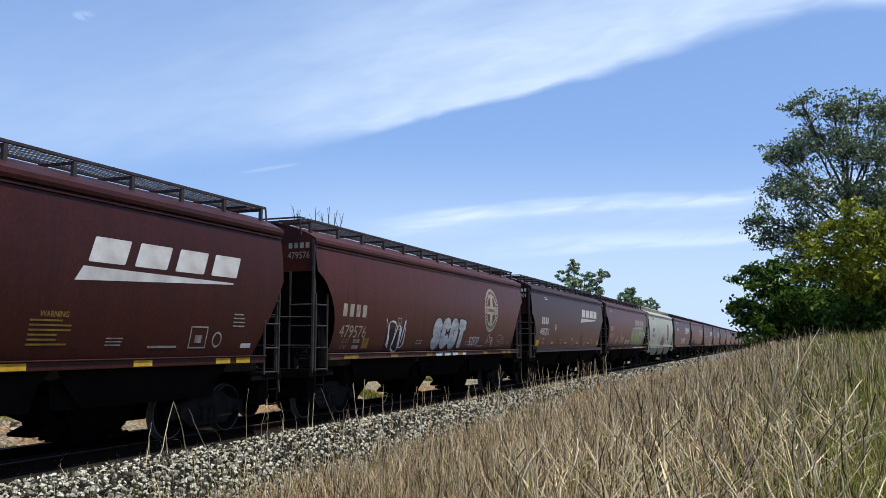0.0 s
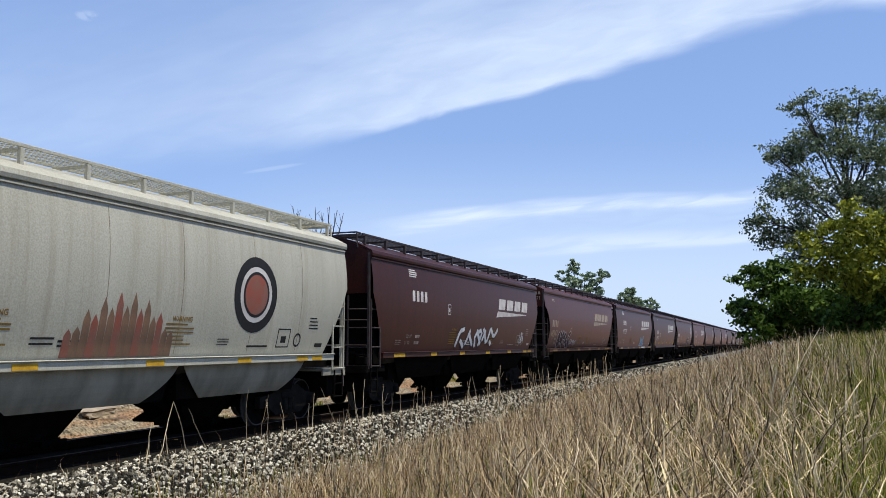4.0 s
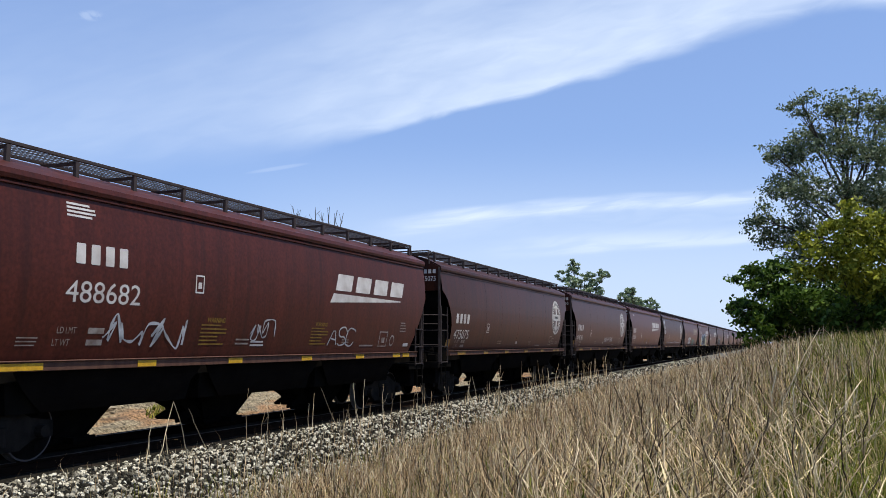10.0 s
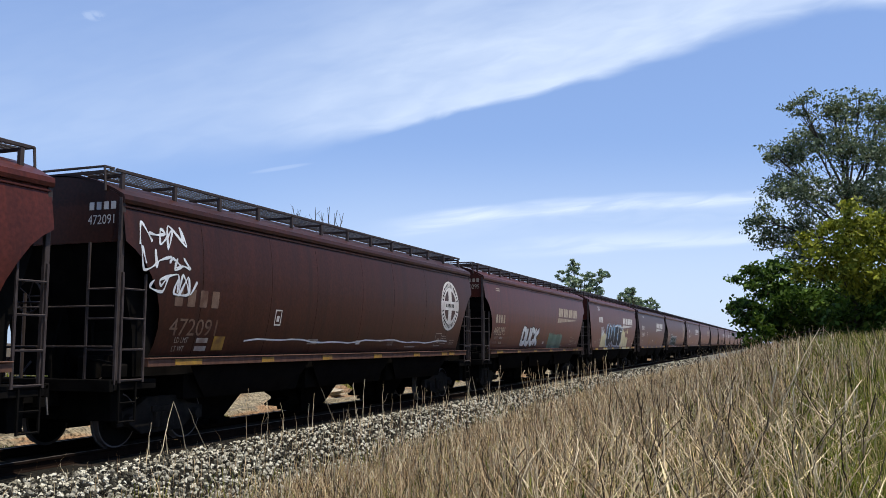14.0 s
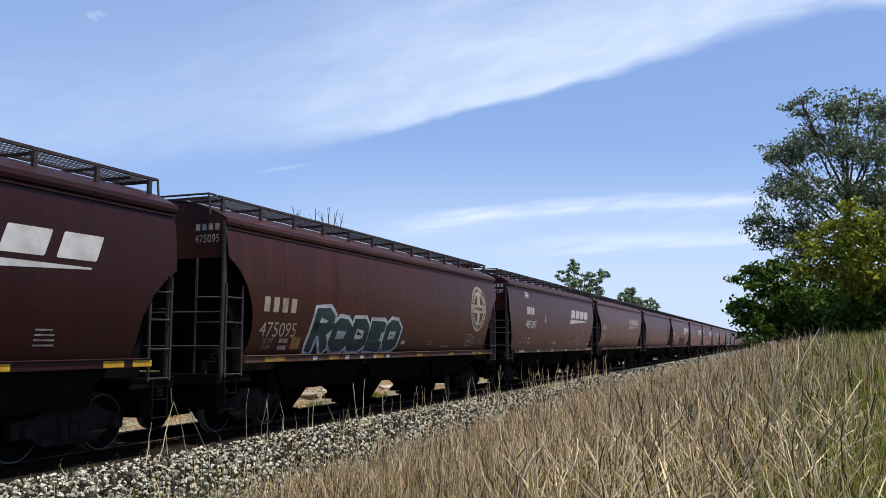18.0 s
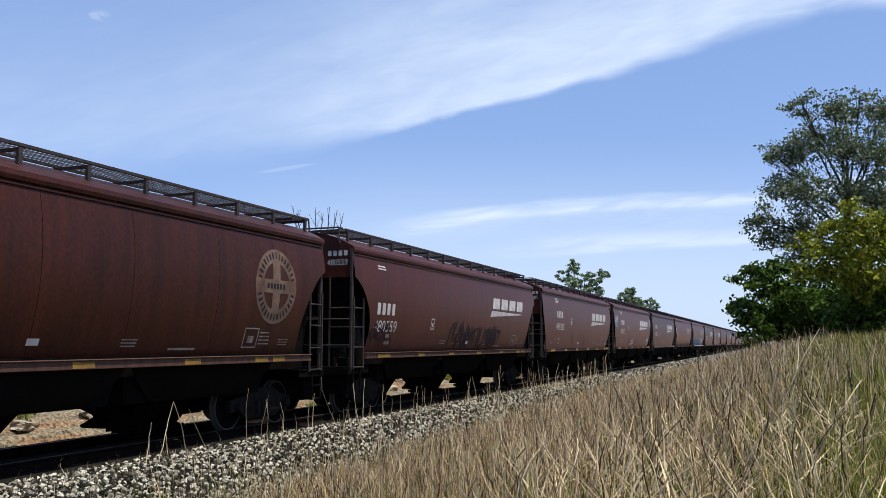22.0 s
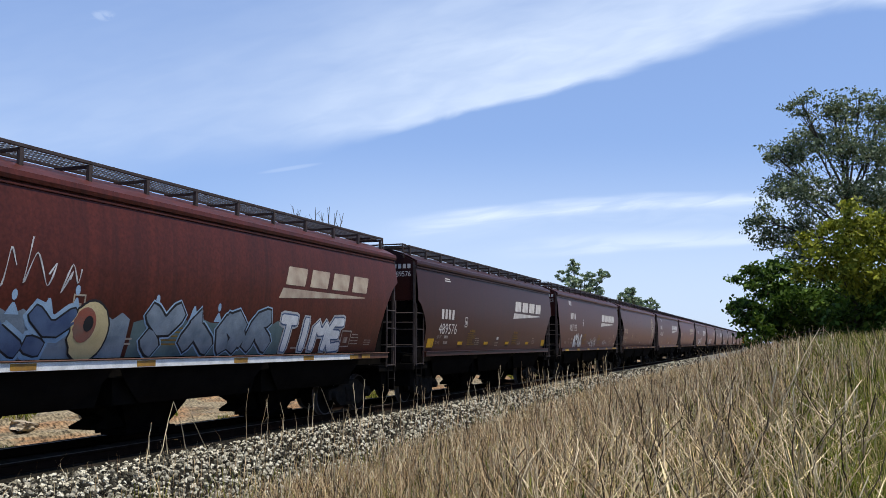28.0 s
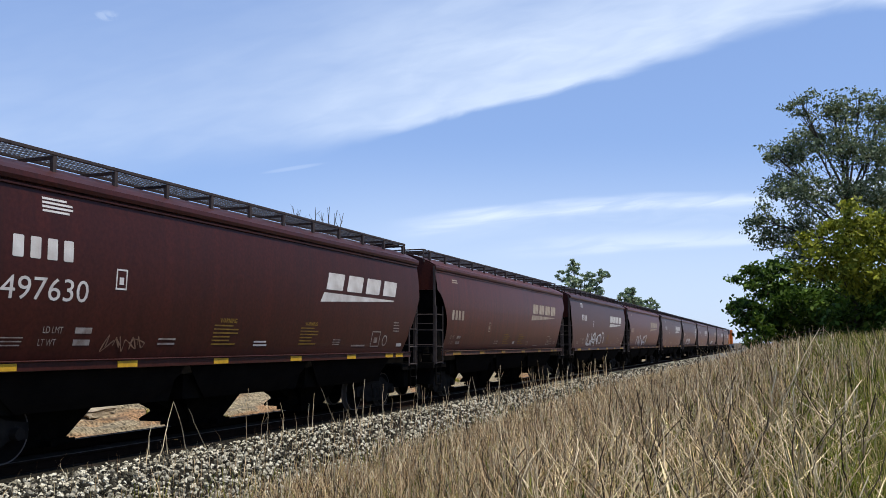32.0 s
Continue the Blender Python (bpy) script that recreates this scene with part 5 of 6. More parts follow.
def bank_z(x, y):
    """Stepped layers that run unevenly along the bank."""
    z = curve(x, BANK)
    z += 0.20 * noise.noise((x * 0.45, y * 0.28, 7)) * smooth(-15.0, -16.5, x)
    step = 0.17
    q = (z + 0.06 * noise.noise((x * 0.2, y * 0.5, 2))) / step
    stepped = (math.floor(q) + smooth(0.55, 0.95, q - math.floor(q))) * step
    rough = 0.5 + 0.5 * noise.noise((x * 0.3, y * 0.22, 11))
    return z + (stepped - z) * max(0.0, min(1.0, rough * 1.5)) + 0.10 * noise.noise((x * 1.6, y * 1.1, 4)) + 0.045 * noise.noise((x * 6, y * 5, 1))


def dirt_bank():
    xs = [-24.2, -23.4, -22.6, -21.6, -20.6] + [-20.0 + 0.15 * i for i in range(35)]
    ys = [-16 + 0.3 * i for i in range(230)] + [53 + 1.5 * i for i in range(46)]
    vs = [(x, y, max(bank_z(x, y), ground_z(x, y) + 0.02) if x > -24 else ground_z(x, y) - 0.1) for y in ys for x in xs]
    k = len(xs)
    fs = [(r * k + i, r * k + i + 1, r * k + k + i + 1, r * k + k + i) for r in range(len(ys) - 1) for i in range(k - 1)]
    me = bpy.data.meshes.new("dirt_bank")
    me.from_pydata(vs, [], fs)
    tagged(part("dirt_bank", me, DIRT, None), "layered tan sandstone and bare orange dirt bank behind the track", "dirt bank", "", "structure")


def slabs():
    """Loose slabs lying on the bank."""
    rnd = random.Random(8)
    for i in range(22):
        bm = bmesh.new()
        bmesh.ops.create_cube(bm, size=1)
        bmesh.ops.subdivide_edges(bm, edges=bm.edges, cuts=4, use_grid_fill=True)
        sx, sy, sz = rnd.uniform(0.35, 0.8), rnd.uniform(0.5, 1.3), rnd.uniform(0.14, 0.3)
        for v in bm.verts:
            d = noise.noise_vector(v.co * 1.7 + Vector((i * 7, 0, 0))) * 0.22 + noise.noise_vector(v.co * 6 + Vector((i * 3, 5, 0))) * 0.08
            v.co = Vector(((v.co.x + d.x) * sx, (v.co.y + d.y) * sy, (v.co.z + d.z * 0.7) * sz))
        x, y = rnd.uniform(-18.2, -16.3), 10 + i * 2.9 + rnd.uniform(-1.2, 1.2)
        ob = part("sandstone_rock", bm, ROCK, None, "", pose(x, y, bank_z(x, y) + sz * 0.15, rnd.uniform(-8, 8), rnd.uniform(5, 18), rnd.uniform(-25, 25)))
        tagged(ob, "pale weathered sandstone lying on the dirt bank", "rock", "rocks along the far bank")


dirt_bank()
slabs()

# ---- grass ----
DRY = per_island("dry_grass_blades", [(0.367, 0.243, 0.116), (0.560, 0.407, 0.223), (0.061, 0.040, 0.022), (0.665, 0.532, 0.333), (0.245, 0.154, 0.079), (0.035, 0.024, 0.016)], 0.8, 0.15, True)
REED = per_island("fine_brown_stems", [(0.540, 0.378, 0.198), (0.801, 0.611, 0.364), (0.100, 0.067, 0.038), (0.868, 0.754, 0.499), (0.401, 0.265, 0.143), (0.621, 0.448, 0.240), (0.060, 0.041, 0.026)], 0.8, 0.3, True)
PALE = per_island("bleached_stems", [(0.753, 0.594, 0.311), (0.553, 0.408, 0.194), (0.857, 0.715, 0.408), (0.243, 0.166, 0.078)], 0.75)
GREEN = per_island("green_grass_blades", [(0.11, 0.135, 0.014), (0.21, 0.235, 0.030), (0.38, 0.35, 0.075), (0.05, 0.062, 0.010), (0.16, 0.185, 0.020), (0.48, 0.39, 0.16)], 0.7, 0.3, True)


def blades(name, mat, label, n, seed, place, height, width, lean, kink=0.0, far=0.03, ground=None):
    """Many curved, tapering blades joined into one mesh; kinked ones are broken over."""
    rnd = np.random.RandomState(seed)
    vs, fs = [], []
    made = 0
    while made < n:
        x, y = place(rnd)
        if x is None:
            continue
        z = (ground or ground_z)(x, y) - 0.02
        h = height(rnd, x, y)
        d = math.hypot(x, y)
        w = width * (0.55 + 1.1 * rnd.rand() ** 2) * (1 + d * far)
        az, face = rnd.rand() * 6.283, rnd.rand() * 6.283
        ln = lean * (0.15 + rnd.rand() ** 2 * 1.8) * h
        k0 = len(vs)
        cx, sx = math.cos(az), math.sin(az)
        wx, wy = math.cos(face) * w / 2, math.sin(face) * w / 2
        spine = [(x + cx * ln * u * u, y + sx * ln * u * u, z + h * u * (1 - 0.12 * u)) for u in (0.0, 0.4, 0.72, 1.0)]
        spine = [spine[0]] + [(p[0] + 0.07 * h * (rnd.rand() - 0.5), p[1] + 0.07 * h * (rnd.rand() - 0.5), p[2]) for p in spine[1:]]
        if rnd.rand() < kink:
            a2 = rnd.rand() * 6.283
            b = spine[2] if rnd.rand() < 0.5 else spine[1]
            drop, out = rnd.uniform(-0.35, 0.30) * h, rnd.uniform(0.15, 0.5) * h
            spine[3] = (b[0] + math.cos(a2) * out, b[1] + math.sin(a2) * out, max(z + 0.05, b[2] + drop))
            if b is spine[1]:
                spine[2] = tuple((p + q) / 2 for p, q in zip(spine[1], spine[3]))
        for (bx, by, bz), ww in zip(spine[:3], (1.0, 0.9, 0.65)):
            vs.append((bx - wx * ww, by - wy * ww, bz))
            vs.append((bx + wx * ww, by + wy * ww, bz))
        vs.append(spine[3])
        fs += [(k0, k0 + 1, k0 + 3, k0 + 2), (k0 + 2, k0 + 3, k0 + 5, k0 + 4), (k0 + 4, k0 + 5, k0 + 6)]
        made += 1
    me = bpy.data.meshes.new(name)
    me.from_pydata(vs, [], fs)
    return tagged(part(name, me, mat, None), label, "grass", "", "stuff")


def in_view(rnd, y0, y1, p):
    y = y0 + (y1 - y0) * rnd.rand() ** p
    x = -8.3 + rnd.rand() * (8.3 + 1.2 + 0.16 * y)
    if x < -0.98 * y - 1.0 or x * x + y * y < 1.7:
        return None, None
    return x, y


def dry_place(rnd):
    x, y = in_view(rnd, 0.8, 60, 1.9)
    if x is None or rnd.rand() > 0.14 + 0.86 * (1 - smooth(-0.9, 1.2, x - 0.03 * y)):
        return None, None
    if x < -7.0 and rnd.rand() < 0.35 + (-7.0 - x) / 1.6:
        return None, None
    return x, y


def green_place(rnd):
    x, y = in_view(rnd, 0.8, 50, 1.8)
    if x is None or rnd.rand() > (0.08 + 0.92 * smooth(-0.8, 1.2, x - 0.02 * y)) * (1 - 0.6 * smooth(7, 18, y)):
        return None, None
    return x, y


def verge_place(rnd):
    y = 8.0 + 42 * rnd.rand() ** 1.5
    x = -6.8 - 2.5 * rnd.rand() ** 1.7
    if rnd.rand() > 0.35 + 0.65 * smooth(9, 16, y):
        return None, None
    return x, y


def patchy(x, y):
    return 0.75 + 0.4 * noise.noise((x * 0.5, y * 0.5, 3))


def reed_place(rnd):
    """Fine upright stems, thickest on the slope next to the stones."""
    x, y = in_view(rnd, 5.0, 60, 1.5)
    if x is None or rnd.rand() > (1 - 0.75 * smooth(-3.5, 0.5, x - 0.03 * y)) * (0.45 + 0.55 * smooth(7, 13, y)):
        return None, None
    if x < -7.0 and rnd.rand() < 0.25 + (-7.0 - x) / 1.7:
        return None, None
    return x, y


def tangle_place(rnd):
    """The near slope, where last year's stems have fallen over one another."""
    y = 3.2 + 7.5 * rnd.rand() ** 1.2
    x = y * math.tan(radians(-17 + 22 * rnd.rand()))
    return x, y


def low_green_place(rnd):
    x, y = in_view(rnd, 2.5, 40, 1.6)
    if x is None or rnd.rand() > 0.25 + 0.75 * smooth(-5, 0.0, x):
        return None, None
    return x, y


blades("fine_stems", REED, "fine upright brown stems of last year's grass", 46000, 18, reed_place, lambda r, x, y: (0.40 + 0.5 * r.rand()) * patchy(x, y), 0.0062, 0.3, 0.15, 0.055)
blades("dry_grass", DRY, "tall dry tan grass on the bank", 24000, 11, dry_place, lambda r, x, y: (0.28 + 0.5 * r.rand()) * patchy(x, y), 0.0080, 0.42, 0.4)
blades("tall_stems", REED, "sparse tall stems standing above the dry grass", 2600, 23, reed_place, lambda r, x, y: 0.65 + 0.45 * r.rand(), 0.0068, 0.3, 0.2, 0.05)
blades("bleached_stems", PALE, "bleached broken stems tangled in the grass", 2600, 13, dry_place, lambda r, x, y: (0.45 + 0.45 * r.rand()) * patchy(x, y), 0.0085, 0.45, 0.6)
blades("fallen_stems", PALE, "bleached curved stems fallen across the near grass", 800, 19, tangle_place, lambda r, x, y: 0.35 + 0.5 * r.rand(), 0.0125, 0.85, 0.5)
blades("low_grass", GREEN, "short green shoots under the dry stems", 16000, 22, low_green_place, lambda r, x, y: 0.16 + 0.26 * r.rand(), 0.0075, 0.35)


def around(rnd):
    x, y = -7.2 + 24 * rnd.rand(), -14 + 62 * rnd.rand()
    if x * x + y * y < 2.2:
        return None, None
    return x, y


def bank_tuft(rnd):
    x, y = -15.1 - 2.2 * rnd.rand() ** 1.3, 4 + 62 * rnd.rand()
    if noise.noise((x * 0.7, y * 0.35, 21)) < 0.30:
        return None, None
    return x, y


def ditch_tuft(rnd):
    x, y = -13.5 - 1.9 * rnd.rand(), 5 + 9 * rnd.rand()
    if noise.noise((x * 0.9, y * 0.5, 31)) < 0.0:
        return None, None
    return x, y


def far_side(rnd):
    return -24.0 - 16 * rnd.rand(), -10 + 100 * rnd.rand()


blades("bank_grass", DRY, "dry grass over the whole bank", 15000, 16, around, lambda r, x, y: (0.3 + 0.5 * r.rand()) * patchy(x, y), 0.012, 0.4, 0.3)
blades("field_grass", GREEN, "rough green grass beyond the dirt bank", 9000, 17, far_side, lambda r, x, y: 0.25 + 0.4 * r.rand(), 0.025, 0.4)
blades("far_verge_grass", GREEN, "short green grass in patches on the dirt bank", 7000, 15, bank_tuft, lambda r, x, y: 0.10 + 0.16 * r.rand(), 0.02, 0.6, ground=bank_z)
blades("ditch_grass", GREEN, "low green grass at the foot of the dirt bank", 5000, 25, ditch_tuft, lambda r, x, y: 0.05 + 0.10 * r.rand(), 0.012, 0.7, ground=lambda x, y: max(bank_z(x, y), ground_z(x, y)))
blades("verge_grass", DRY, "thin dry grass standing in the ballast edge", 5200, 14, verge_place, lambda r, x, y: 0.2 + 0.45 * r.rand(), 0.005, 0.2, 0.15)
blades("green_grass", GREEN, "fresh green spring grass among dry stems", 30000, 12, green_place, lambda r, x, y: 0.3 + 0.42 * r.rand(), 0.0075, 0.35)

# single dead weeds that stand out against the train
STALK = material("pale_dead_stalk", (0.84, 0.69, 0.45), (0.62, 0.48, 0.28), 0.85, 0, 12.0, random_tint=0.25)


STALK_DARK = material("dark_dead_stalk", (0.12, 0.085, 0.05), (0.05, 0.035, 0.022), 0.9, 0, 12.0, random_tint=0.3)


def tube(bm, pts, r0, r1, sides=5):
    """One bent, tapering round stem."""
    prev = None
    for i, p in enumerate(pts):
        r = r0 + (r1 - r0) * i / (len(pts) - 1)
        ring = [bm.verts.new(p + Vector((r * math.cos(2 * math.pi * q / sides), r * math.sin(2 * math.pi * q / sides), 0))) for q in range(sides)]
        if prev:
            for q in range(sides):
                bm.faces.new((prev[q], prev[(q + 1) % sides], ring[(q + 1) % sides], ring[q]))
        prev = ring
    bm.faces.new(prev)


def weed(x, y, h, lean_x, lean_y, r, seed, z=None, bow=0.0, fork=0.0, mat=STALK, into=None):
    """One dead stalk: crooked, tapering, sometimes branched."""
    rnd = random.Random(seed)
    z = ground_z(x, y) if z is None else z
    bm = bmesh.new() if into is None else into
    at = Vector((0, 0, 0)) if into is None else Vector((x, y, z))
    side = Vector((rnd.uniform(-1, 1), rnd.uniform(-1, 1), 0)) * bow
    k = 7
    stem = [at + Vector((0, 0, -0.05))]
    for i in range(k):
        u = (i + 1) / k
        stem.append(at + Vector((lean_x * u * h, lean_y * u * h, h * u)) + side * math.sin(u * 2.6) * h + Vector((rnd.uniform(-0.013, 0.013), rnd.uniform(-0.013, 0.013), 0)))
    tube(bm, stem, r * 1.1, r * 0.5)
    for nxt in stem[3:k]:
        if rnd.random() < fork:
            d = Vector((rnd.uniform(-0.5, 0.5), rnd.uniform(-0.5, 0.5), rnd.uniform(0.5, 1.0))) * h * rnd.uniform(0.2, 0.45)
            tube(bm, [nxt, nxt + d * 0.5 + Vector((0, 0, -0.03)), nxt + d + Vector((0, 0, 0.03))], r * 0.7, r * 0.4, 4)
    if into is not None:
        return
    ob = part("dead_weed", bm, mat, None, "", Vector((x, y, z)))
    tagged(ob, "thin pale dead weed stalk standing by the track" if mat is STALK else "brown dead weed stalk on the bank", "weed", "dead weeds on the bank")


STALK_TAN = material("tan_dead_stalk", (0.56, 0.42, 0.24), (0.34, 0.24, 0.13), 0.85, 0, 12.0, random_tint=0.3)

rnd = random.Random(21)
for i in range(150):
    y = 9.5 + 42 * rnd.random() ** 1.2
    if y < 13.5 and rnd.random() < 0.8:
        continue
    x = rnd.uniform(-9.6, -8.6)
    tall = rnd.uniform(0.2, 0.6) if rnd.random() < 0.6 else rnd.uniform(0.6, 1.25)
    weed(x, y, tall * (1 if y > 13.5 else 0.6), rnd.uniform(-0.15, 0.15), rnd.gauss(0, 0.16), 0.0030 + 0.00022 * y, i, curve(x, BED) + 0.02, rnd.choice((0.03, 0.08, 0.16)), 0.14, rnd.choice((STALK, STALK_TAN, STALK_TAN)))
# a fan of leaning stalks
for i, (y, h, lean) in enumerate(((11.5, 1.0, 0.3), (11.2, 0.7, 0.1), (12.27, 1.0, -0.47), (11.75, 0.55, -0.2), (12.85, 0.85, -0.72), (17.6, 1.0, -0.9), (16.4, 0.9, 0.02), (18.8, 1.1, 0.0), (9.6, 0.3, -0.5))):
    weed(-9.35, y, h, 0.02, lean, 0.009, 300 + i, -0.2, 0.03, 0.0)
weed(-0.15, 12.0, 1.25, 0.5, 0.0, 0.010, 321, None, 0.05, 0.2)
for i in range(40):
    y = 6 + 16 * rnd.random()
    x = rnd.uniform(-7.6, -5.2)
    weed(x, y, rnd.uniform(0.5, 0.9), rnd.uniform(-0.2, 0.2), rnd.uniform(-0.3, 0.3), 0.0045, 200 + i, None, 0.1, 0.15)
TANGLE = [("bleached_tangle", STALK, bmesh.new()), ("tan_tangle", STALK_TAN, bmesh.new()), ("dark_tangle", STALK_DARK, bmesh.new())]
for i in range(300):
    y = 3.4 + 7.5 * rnd.random() ** 1.2
    x = y * math.tan(radians(rnd.uniform(-17, 5)))
    bm = TANGLE[rnd.choice((0, 1, 1, 2))][2]
    weed(x, y, rnd.uniform(0.35, 0.8), rnd.uniform(-0.7, 0.95), rnd.uniform(-0.4, 0.3), rnd.uniform(0.0006, 0.0015) * y, 100 + i, None, rnd.uniform(0.15, 0.6), 0.12, None, bm)
# stems that rise and arch over to one side
for i in range(230):
    y = 3.6 + 6.0 * rnd.random() ** 1.1
    x = y * math.tan(radians(rnd.uniform(-15, 4.5)))
    if noise.noise((x * 0.9, y * 0.45, 40)) < -0.12 and rnd.random() < 0.8:
        continue
    h, out, r = rnd.uniform(0.4, 0.78), rnd.uniform(0.05, 0.6) * rnd.choice((1, 1, 1, -0.7)), rnd.uniform(0.0009, 0.0016) * y
    droop = rnd.uniform(0.0, 0.55)
    base, back = Vector((x, y, ground_z(x, y) - 0.05)), rnd.uniform(-0.25, 0.2)
    stem = []
    for k in range(9):
        u = k / 8
        stem.append(base + Vector((out * u ** 2.2 + rnd.uniform(-0.007, 0.007), back * u * u, h * (u - droop * u ** 3.5) + rnd.uniform(-0.006, 0.006))))
    bm = TANGLE[rnd.choice((0, 0, 0, 1))][2]
    tube(bm, stem, r, r * 0.45)
    if rnd.random() < 0.35:
        q = stem[rnd.choice((4, 5, 6))]
        tube(bm, [q, q + Vector((rnd.uniform(-0.12, 0.12), 0.0, 0.06)), q + Vector((rnd.uniform(-0.22, 0.22), 0.0, rnd.uniform(0.0, 0.16)))], r * 0.6, r * 0.35, 4)
# uneven taller stems along the top of the bank
for i in range(260):
    y = rnd.uniform(8.5, 17.0)
    x = rnd.uniform(-2.6, 0.6 + 0.16 * y)
    if noise.noise((x * 0.8, y * 0.5, 60)) < -0.05:
        continue
    weed(x, y, rnd.uniform(0.45, 0.72) if rnd.random() < 0.8 else rnd.uniform(0.7, 0.95), rnd.uniform(-0.25, 0.45), rnd.uniform(-0.3, 0.3), rnd.uniform(0.0004, 0.0008) * y, 900 + i, None, rnd.uniform(0.03, 0.2), 0.2, None, TANGLE[rnd.choice((0, 1, 1, 2))][2])
for name, mat, bm in TANGLE:
    tagged(part(name, bm, mat, None), "crooked dead stems tangled over the near slope", "dead weeds", "", "stuff")

# ---- trees ----
BARK = material("grey_brown_bark", (0.10, 0.08, 0.06), (0.05, 0.04, 0.03), 0.9, 0, 5.0, (1, 1, 0.3), bump=0.5, bump_scale=25)
LEAF_GREY = per_island("grey_green_leaves", [(0.055, 0.083, 0.038), (0.125, 0.162, 0.080), (0.29, 0.33, 0.19), (0.092, 0.125, 0.060)], 0.55, 0.2)
LEAF_DARK = per_island("deep_green_leaves", [(0.012, 0.028, 0.004), (0.038, 0.078, 0.010), (0.12, 0.19, 0.026), (0.02, 0.045, 0.006)], 0.5, 0.25)
LEAF_LIME = per_island("yellow_green_leaves", [(0.068, 0.084, 0.010), (0.185, 0.21, 0.020), (0.38, 0.39, 0.044), (0.100, 0.118, 0.012)], 0.55, 0.3)
# spring green paled so that distance haze is in the leaf colour
LEAF_FAR = per_island("spring_green_leaves", [(0.13, 0.19, 0.10), (0.23, 0.30, 0.17), (0.34, 0.39, 0.25)], 0.6, 0.3)


def limb(bm, p, q, r0, r1, sides=6):
    d = (q - p)
    m = Matrix.Translation((p + q) / 2) @ d.to_track_quat("Z", "Y").to_matrix().to_4x4()
    bmesh.ops.create_cone(bm, cap_ends=True, segments=sides, radius1=r0, radius2=r1, depth=d.length, matrix=m)


def tree(name, label, x, y, ref, lobes, leaf, seed, per_m3, leaf_size, trunk_r, fork=0.3, shell=0.45, twigs=5, per_clump=28, tight=0.07):
    """Trunk, a limb to each mass of foliage with twigs, and leaves in clumps about the twigs."""
    rnd = random.Random(seed)
    nr = np.random.RandomState(seed)
    z = ground_z(x, y)
    root = thing(name, label, name, "", "", Matrix.Translation((x, y, z)))
    top = max(l[2] for l in lobes) + ref - z
    k = Vector((rnd.uniform(-0.2, 0.2), rnd.uniform(-0.2, 0.2), top * fork))
    bm = bmesh.new()
    limb(bm, Vector((0, 0, -0.3)), k, trunk_r, trunk_r * 0.75, 9)
    limb(bm, k, k + Vector((0.1, 0, top * 0.45)), trunk_r * 0.75, trunk_r * 0.25, 8)
    part("trunk", bm, BARK, root)
    pts = []
    for lx, ly, lz, r in lobes:
        c = Vector((lx, ly, lz + ref - z))
        base = k + Vector((0.1, 0, top * 0.45)) * min(0.9, max(0.0, (c.z - k.z) / top * 0.9)) if c.z > k.z else k * max(0.1, c.z / k.z * 0.7)
        bm = bmesh.new()
        mid = (base + c) / 2 + Vector((0, 0, -0.12 * r))
        limb(bm, base, mid, trunk_r * 0.36, trunk_r * 0.24)
        limb(bm, mid, c, trunk_r * 0.24, trunk_r * 0.12)
        for _ in range(twigs):
            d = Vector((rnd.gauss(0, 1), rnd.gauss(0, 1), rnd.gauss(0.25, 0.8))).normalized()
            e = c + d * r * rnd.uniform(0.7, 1.1)
            limb(bm, mid + (c - mid) * rnd.random(), e, trunk_r * 0.09, trunk_r * 0.03, 4)
        part("limb", bm, BARK, root)
        n = int(per_m3 * r ** 2.4)
        clumps = max(6, int(n / per_clump))
        dirs = nr.normal(0, 1, (clumps, 3))
        dirs /= np.linalg.norm(dirs, axis=1)[:, None]
        rad = r * (1 - shell * nr.rand(clumps) ** 1.5) * (0.8 + 0.45 * nr.rand(clumps))
        cc = np.array(c) + dirs * rad[:, None] * np.array((1, 1, 0.9))
        who = nr.randint(0, clumps, n)
        pts.append(cc[who] + nr.normal(0, 0.06 + tight * r, (n, 3)) * (1.25, 1.25, 0.7))
    pts = np.concatenate(pts)
    n = len(pts)
    s = leaf_size * (0.6 + 0.8 * nr.rand(n))
    a = nr.normal(0, 1, (n, 3))
    a /= np.linalg.norm(a, axis=1)[:, None]
    b = np.cross(a, nr.normal(0, 1, (n, 3)))
    b /= np.linalg.norm(b, axis=1)[:, None]
    vs = np.stack([pts - a * s[:, None] * 0.5, pts - b * s[:, None] * 0.28, pts + a * s[:, None] * 0.55, pts + b * s[:, None] * 0.28], 1)
    me = bpy.data.meshes.new("crown")
    me.from_pydata(vs.reshape(-1, 3).tolist(), [], np.arange(n * 4).reshape(-1, 4).tolist())
    part("crown", me, leaf, root)
    return root


